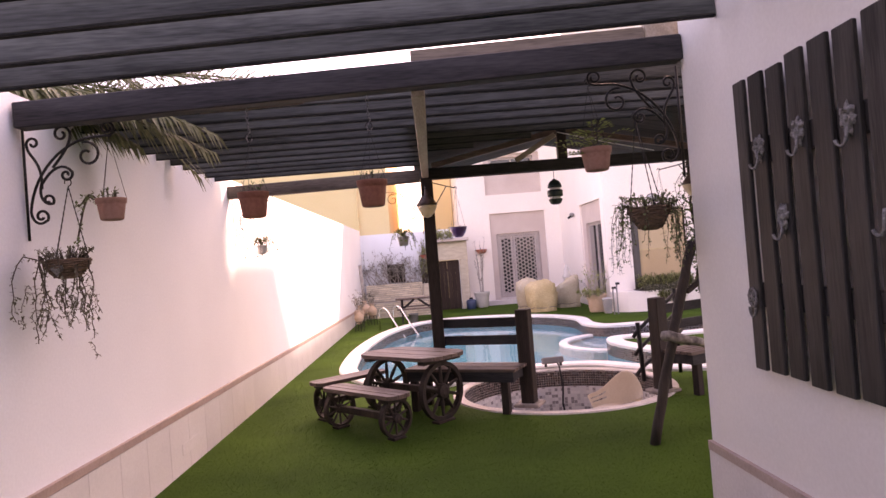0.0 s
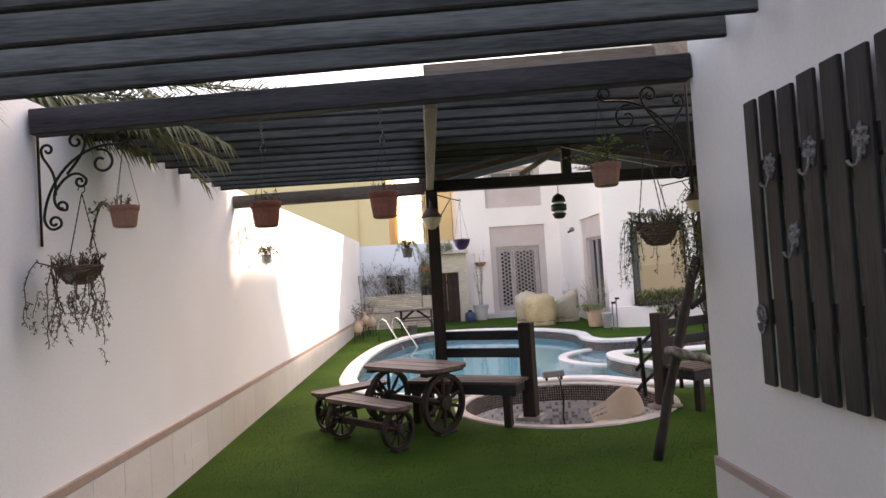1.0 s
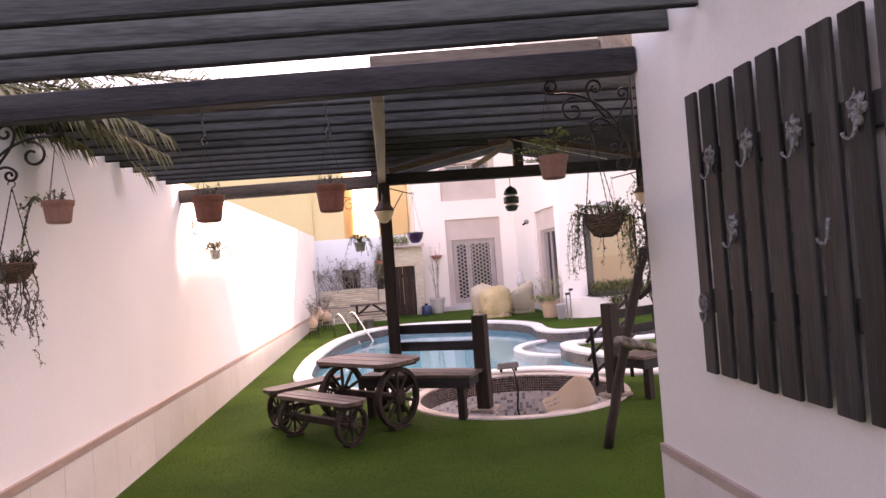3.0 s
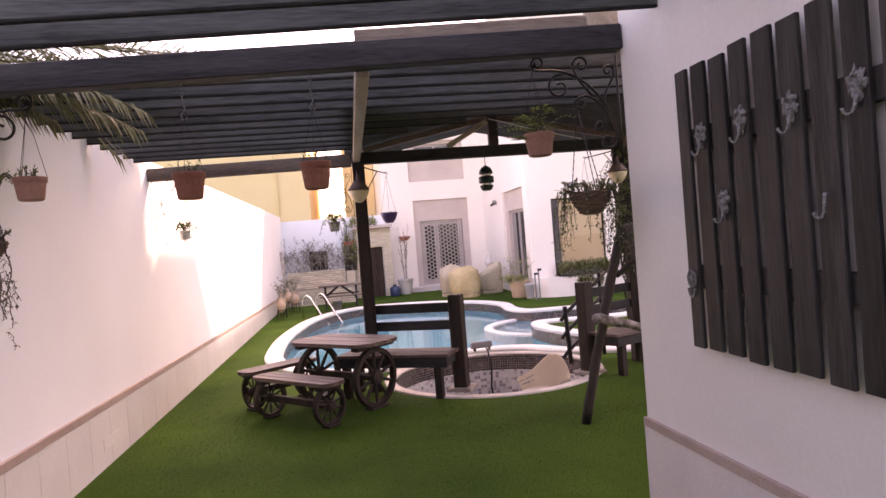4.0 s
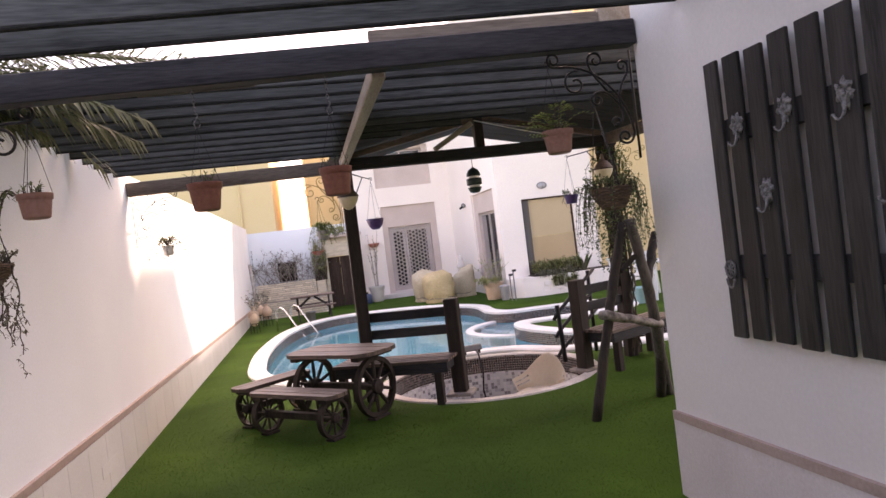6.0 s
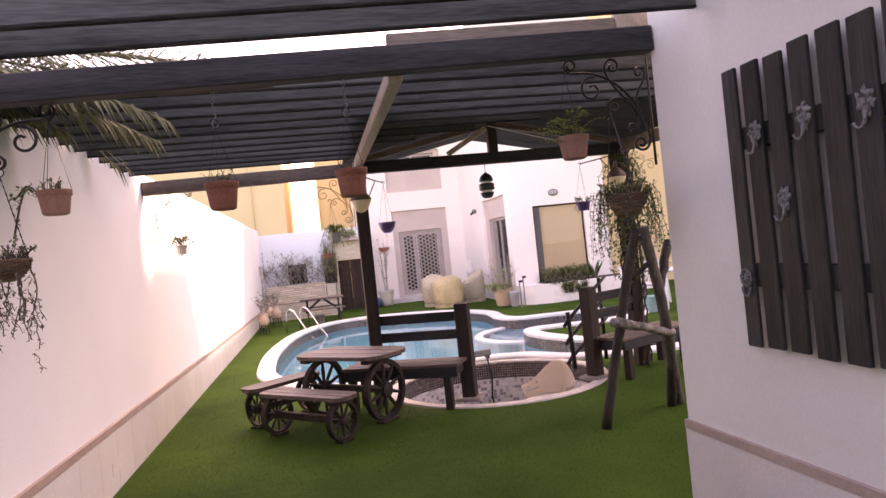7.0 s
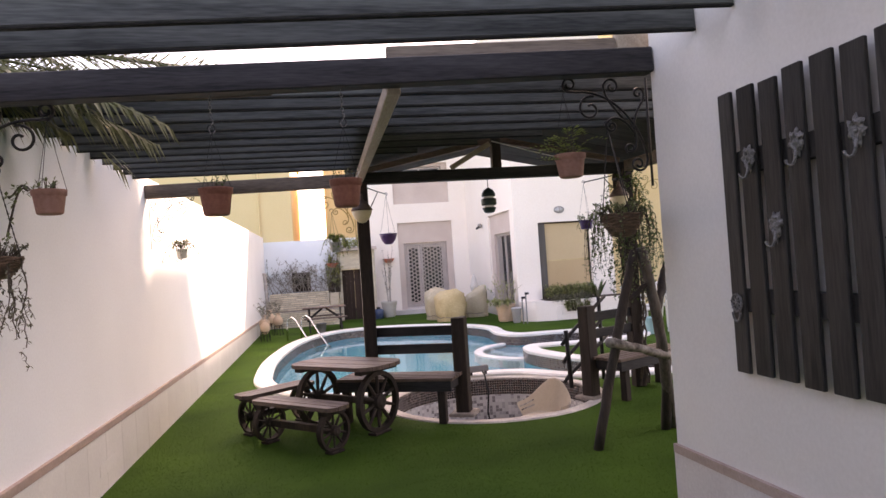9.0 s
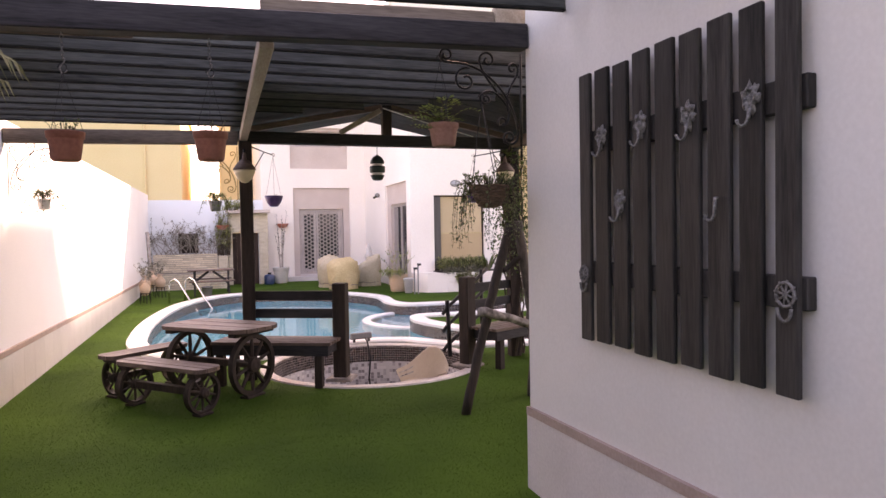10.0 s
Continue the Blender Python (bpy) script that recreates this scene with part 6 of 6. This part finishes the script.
# picnic table
pic = thing("picnic_table", "brown wooden picnic table with fixed benches", "picnic table", (-0.12, 17.45, 0), 4)
pic.scale = (0.93, 0.93, 0.93)
for i in range(4):
    part("board", plank(bmesh.new(), (-0.58, -0.21 + 0.14 * i, 0.64), (0.58, -0.21 + 0.14 * i, 0.64), 0.132, 0.035), M_TABLE, pic)
for y in (-0.55, 0.55):
    for k in (-0.06, 0.06):
        part("seat_board", plank(bmesh.new(), (-0.56, y + k, 0.38), (0.56, y + k, 0.38), 0.11, 0.035), M_TABLE, pic)
for x in (-0.42, 0.42):
    part("leg", plank(bmesh.new(), (x, -0.55, 0), (x, -0.12, 0.62), 0.035, 0.08), M_WOOD, pic)
    part("leg", plank(bmesh.new(), (x + 0.04, 0.55, 0), (x + 0.04, 0.12, 0.62), 0.035, 0.08), M_WOOD, pic)
    part("crossbar", plank(bmesh.new(), (x - 0.04, -0.62, 0.34), (x - 0.04, 0.62, 0.34), 0.035, 0.07), M_WOOD, pic)
part("brace", plank(bmesh.new(), (-0.38, 0, 0.36), (-0.05, 0, 0.61), 0.03, 0.06), M_WOOD, pic)
part("brace", plank(bmesh.new(), (0.38, 0, 0.36), (0.05, 0, 0.61), 0.03, 0.06), M_WOOD, pic)
ob = thing("black_pot", "black plastic flowerpot before the picnic table", "flowerpot", (-0.20, 17.0, 0))
ob.scale = (0.82, 0.82, 0.82)
part("pot", lathe(bmesh.new(), [(0.11, 0), (0.115, 0.01), (0.15, 0.25), (0.16, 0.25), (0.16, 0.28), (0.13, 0.28), (0.11, 0.2)], 16), M_GREYPLASTIC, ob, smooth=True)


# vases on iron stands along the sunny wall
def vase(at, s, label, seed):
    ob = thing("vase_on_stand", label, "vase", at)
    for k in range(4):
        a = k * math.tau / 4 + 0.4
        part("stand_leg", tube(bmesh.new(), [(0.15 * s * math.cos(a), 0.15 * s * math.sin(a), 0), (0.11 * s * math.cos(a), 0.11 * s * math.sin(a), 0.30 * s)], 0.009, 6), M_IRON, ob)
    part("ring", tube(bmesh.new(), [(0.115 * s * math.cos(k * math.tau / 20), 0.115 * s * math.sin(k * math.tau / 20), 0.30 * s) for k in range(21)], 0.009, 6), M_IRON, ob)
    part("vase", lathe(bmesh.new(), [(0.05 * s, 0.22 * s), (0.09 * s, 0.26 * s), (0.155 * s, 0.40 * s), (0.15 * s, 0.50 * s), (0.07 * s, 0.60 * s), (0.06 * s, 0.64 * s), (0.095 * s, 0.69 * s),
                                     (0.07 * s, 0.69 * s), (0.04 * s, 0.62 * s)], 20), M_AMPH, ob, smooth=True)
    st, lv = bmesh.new(), bmesh.new()
    clump(st, lv, (0, 0, 0.64 * s), 0.05, 0.42 * s, 16, random.Random(seed), 0.06, 0.8, 0.005, 6)
    part("stem_tangle", st, M_TWIG, ob)
    part("foliage", lv, M_DRYLEAF, ob)


vase((-1.45, 15.9, 0), 0.72, "pale terracotta vase on a thin iron stand", 1)
vase((-1.52, 16.6, 0), 0.82, "pale terracotta vase on a thin iron stand", 2)
vase((-1.25, 17.2, 0), 0.8, "pale terracotta vase with dry shoots on an iron stand", 3)
vase((-1.48, 17.7, 0), 0.88, "pale terracotta vase with dry shoots on an iron stand", 4)

# pool ladder
lad = thing("pool_ladder", "curved stainless steel pool ladder on the coping", "pool ladder", (0, 0, 0))
for dx, dy in ((0, 0), (0.30, 0.30)):
    p0 = Vector((-0.95 + dx, 15.62 + dy, 0.0))
    pts = [p0, p0 + Vector((0.0, 0, 0.38)), p0 + Vector((0.04, -0.02, 0.48)), p0 + Vector((0.12, -0.06, 0.52)), p0 + Vector((0.20, -0.10, 0.46)), p0 + Vector((0.40, -0.22, 0.10)),
           p0 + Vector((0.62, -0.32, -0.25)), p0 + Vector((0.64, -0.33, -0.9))]
    part("rail", tube(bmesh.new(), pts, 0.021, 10), M_STEEL, lad, smooth=True)
for z, f in ((-0.32, 0.62), (-0.58, 0.63), (-0.84, 0.64)):
    a = Vector((-0.95 + f, 15.62 - 0.33, z))
    part("tread", plank(bmesh.new(), a, a + Vector((0.30, 0.30, 0)), 0.08, 0.03), M_STEEL, lad)


# white plastic chairs and table far off by the wing
def white_chair(at, turn):
    ob = thing("white_chair", "white plastic garden chair on the lawn", "chair", at, turn, "white plastic chairs")
    bm = bmesh.new()
    box(bm, (-0.22, -0.22, 0.40), (0.22, 0.22, 0.43), bevel=0.012)
    part("seat", bm, M_WHITEPL, ob)
    for i in range(4):
        part("back_slat", plank(bmesh.new(), (-0.16 + 0.107 * i, 0.21, 0.43), (-0.17 + 0.113 * i, 0.28, 0.82), 0.02, 0.06, 0.004, up=(1, 0, 0)), M_WHITEPL, ob)
    part("top_rail", plank(bmesh.new(), (-0.23, 0.28, 0.83), (0.23, 0.28, 0.83), 0.03, 0.06), M_WHITEPL, ob)
    for sx in (-1, 1):
        part("armrest", plank(bmesh.new(), (sx * 0.24, -0.2, 0.62), (sx * 0.24, 0.25, 0.64), 0.05, 0.025), M_WHITEPL, ob)
        for y in (-0.2, 0.2):
            part("leg", plank(bmesh.new(), (sx * 0.25, y * 1.15, 0), (sx * 0.23, y, 0.63 if y < 0 else 0.42), 0.04, 0.03), M_WHITEPL, ob)


white_chair((5.75, 11.9, 0), 30)
white_chair((6.35, 12.5, 0), -40)
wt = thing("white_table", "white plastic garden table on the lawn", "table", (6.35, 11.7, 0))
part("top", lathe(bmesh.new(), [(0.42, 0.69), (0.44, 0.70), (0.44, 0.725), (0.40, 0.73)], 24), M_WHITEPL, wt)
for k in range(4):
    a = k * math.tau / 4 + 0.6
    part("leg", plank(bmesh.new(), (0.36 * math.cos(a), 0.36 * math.sin(a), 0), (0.26 * math.cos(a), 0.26 * math.sin(a), 0.69), 0.05, 0.04), M_WHITEPL, wt)
M_AQUA = surface("pale_turquoise_plastic", (0.22, 0.42, 0.42), (0.30, 0.50, 0.50), 4, 0.45, bump=0.03, grain=40)
ob = thing("bucket", "pale turquoise plastic bucket on the lawn beside a chair", "bucket", (5.70, 11.45, 0))
part("body", lathe(bmesh.new(), [(0.105, 0), (0.11, 0.008), (0.14, 0.27), (0.15, 0.275), (0.15, 0.295), (0.138, 0.295), (0.11, 0.03), (0.0, 0.02)], 22), M_AQUA, ob, smooth=True)
part("handle", tube(bmesh.new(), [(0.148 * math.cos(a * math.pi / 14), 0.03, 0.285 + 0.13 * math.sin(a * math.pi / 14)) for a in range(15)], 0.004, 6), M_IRON, ob)
# stone tiles of the skirting along the boundary wall
for k in range(38):
    y0 = 1.6 + 0.40 * k
    top = [0.523 - 0.25 * (y + 3.48) / 23.48 for y in (y0, y0 + 0.396)]
    vs = []
    bm = bmesh.new()
    for x in (XL + 0.019, XL + 0.0245):
        vs.append([bm.verts.new(q) for q in ((x, y0, -0.03), (x, y0 + 0.396, -0.03), (x, y0 + 0.396, top[1]), (x, y0, top[0]))])
    bm.faces.new(vs[1])
    for a in range(4):
        bm.faces.new((vs[0][a], vs[0][(a + 1) % 4], vs[1][(a + 1) % 4], vs[1][a]))
    part("tile", bm, M_SKIRTTILE, skirt_west)
# small inspection plate on the skirting
bm = bmesh.new()
box(bm, (XL + 0.025, 5.43, 0.13), (XL + 0.0285, 5.82, 0.22), bevel=0.001)
tagged(link_mesh("cover_plate", bm, M_SKIRTTILE), "small pale access plate on the skirting", "cover plate")


# ---------------------------------------------------------------- short blades of the turf
brng = np.random.default_rng(5)
N_BLADES = 420000
bx = brng.uniform(XL + 0.03, 5.2, N_BLADES)
by = 2.6 + 14.0 * brng.random(N_BLADES) ** 1.9
wet = np.zeros(N_BLADES, bool)
for a, b in zip(POOL_OUT, POOL_OUT[1:] + POOL_OUT[:1]):
    if a.y != b.y:
        wet ^= ((a.y > by) != (b.y > by)) & (bx < (b.x - a.x) * (by - a.y) / (b.y - a.y) + a.x)
keep = ~(wet | (np.hypot(bx - PIT_C.x, by - PIT_C.y) < PIT_R + 0.15) | ((bx > XR - 0.03) & (by < 3.62)) | ((bx > 4.3) & (by > 14.6)))
bx, by = bx[keep], by[keep]
nb = len(bx)
ba = brng.uniform(0, math.tau, nb)
bh = brng.uniform(0.004, 0.011, nb)
bw = brng.uniform(0.0012, 0.0026, nb)
lean = brng.normal(0, 0.009, (nb, 2))
verts = np.zeros((nb, 3, 3))
verts[:, 0] = np.stack([bx - bw * np.cos(ba), by - bw * np.sin(ba), np.full(nb, -0.002)], 1)
verts[:, 1] = np.stack([bx + bw * np.cos(ba), by + bw * np.sin(ba), np.full(nb, -0.002)], 1)
verts[:, 2] = np.stack([bx + lean[:, 0], by + lean[:, 1], bh], 1)
me = bpy.data.meshes.new("turf_blades")
me.from_pydata(verts.reshape(-1, 3).tolist(), [], np.arange(nb * 3).reshape(-1, 3).tolist())
me.materials.append(M_BLADE)
tagged(new("turf_blades", me), "short green plastic blades of the turf", "turf", kind="stuff")
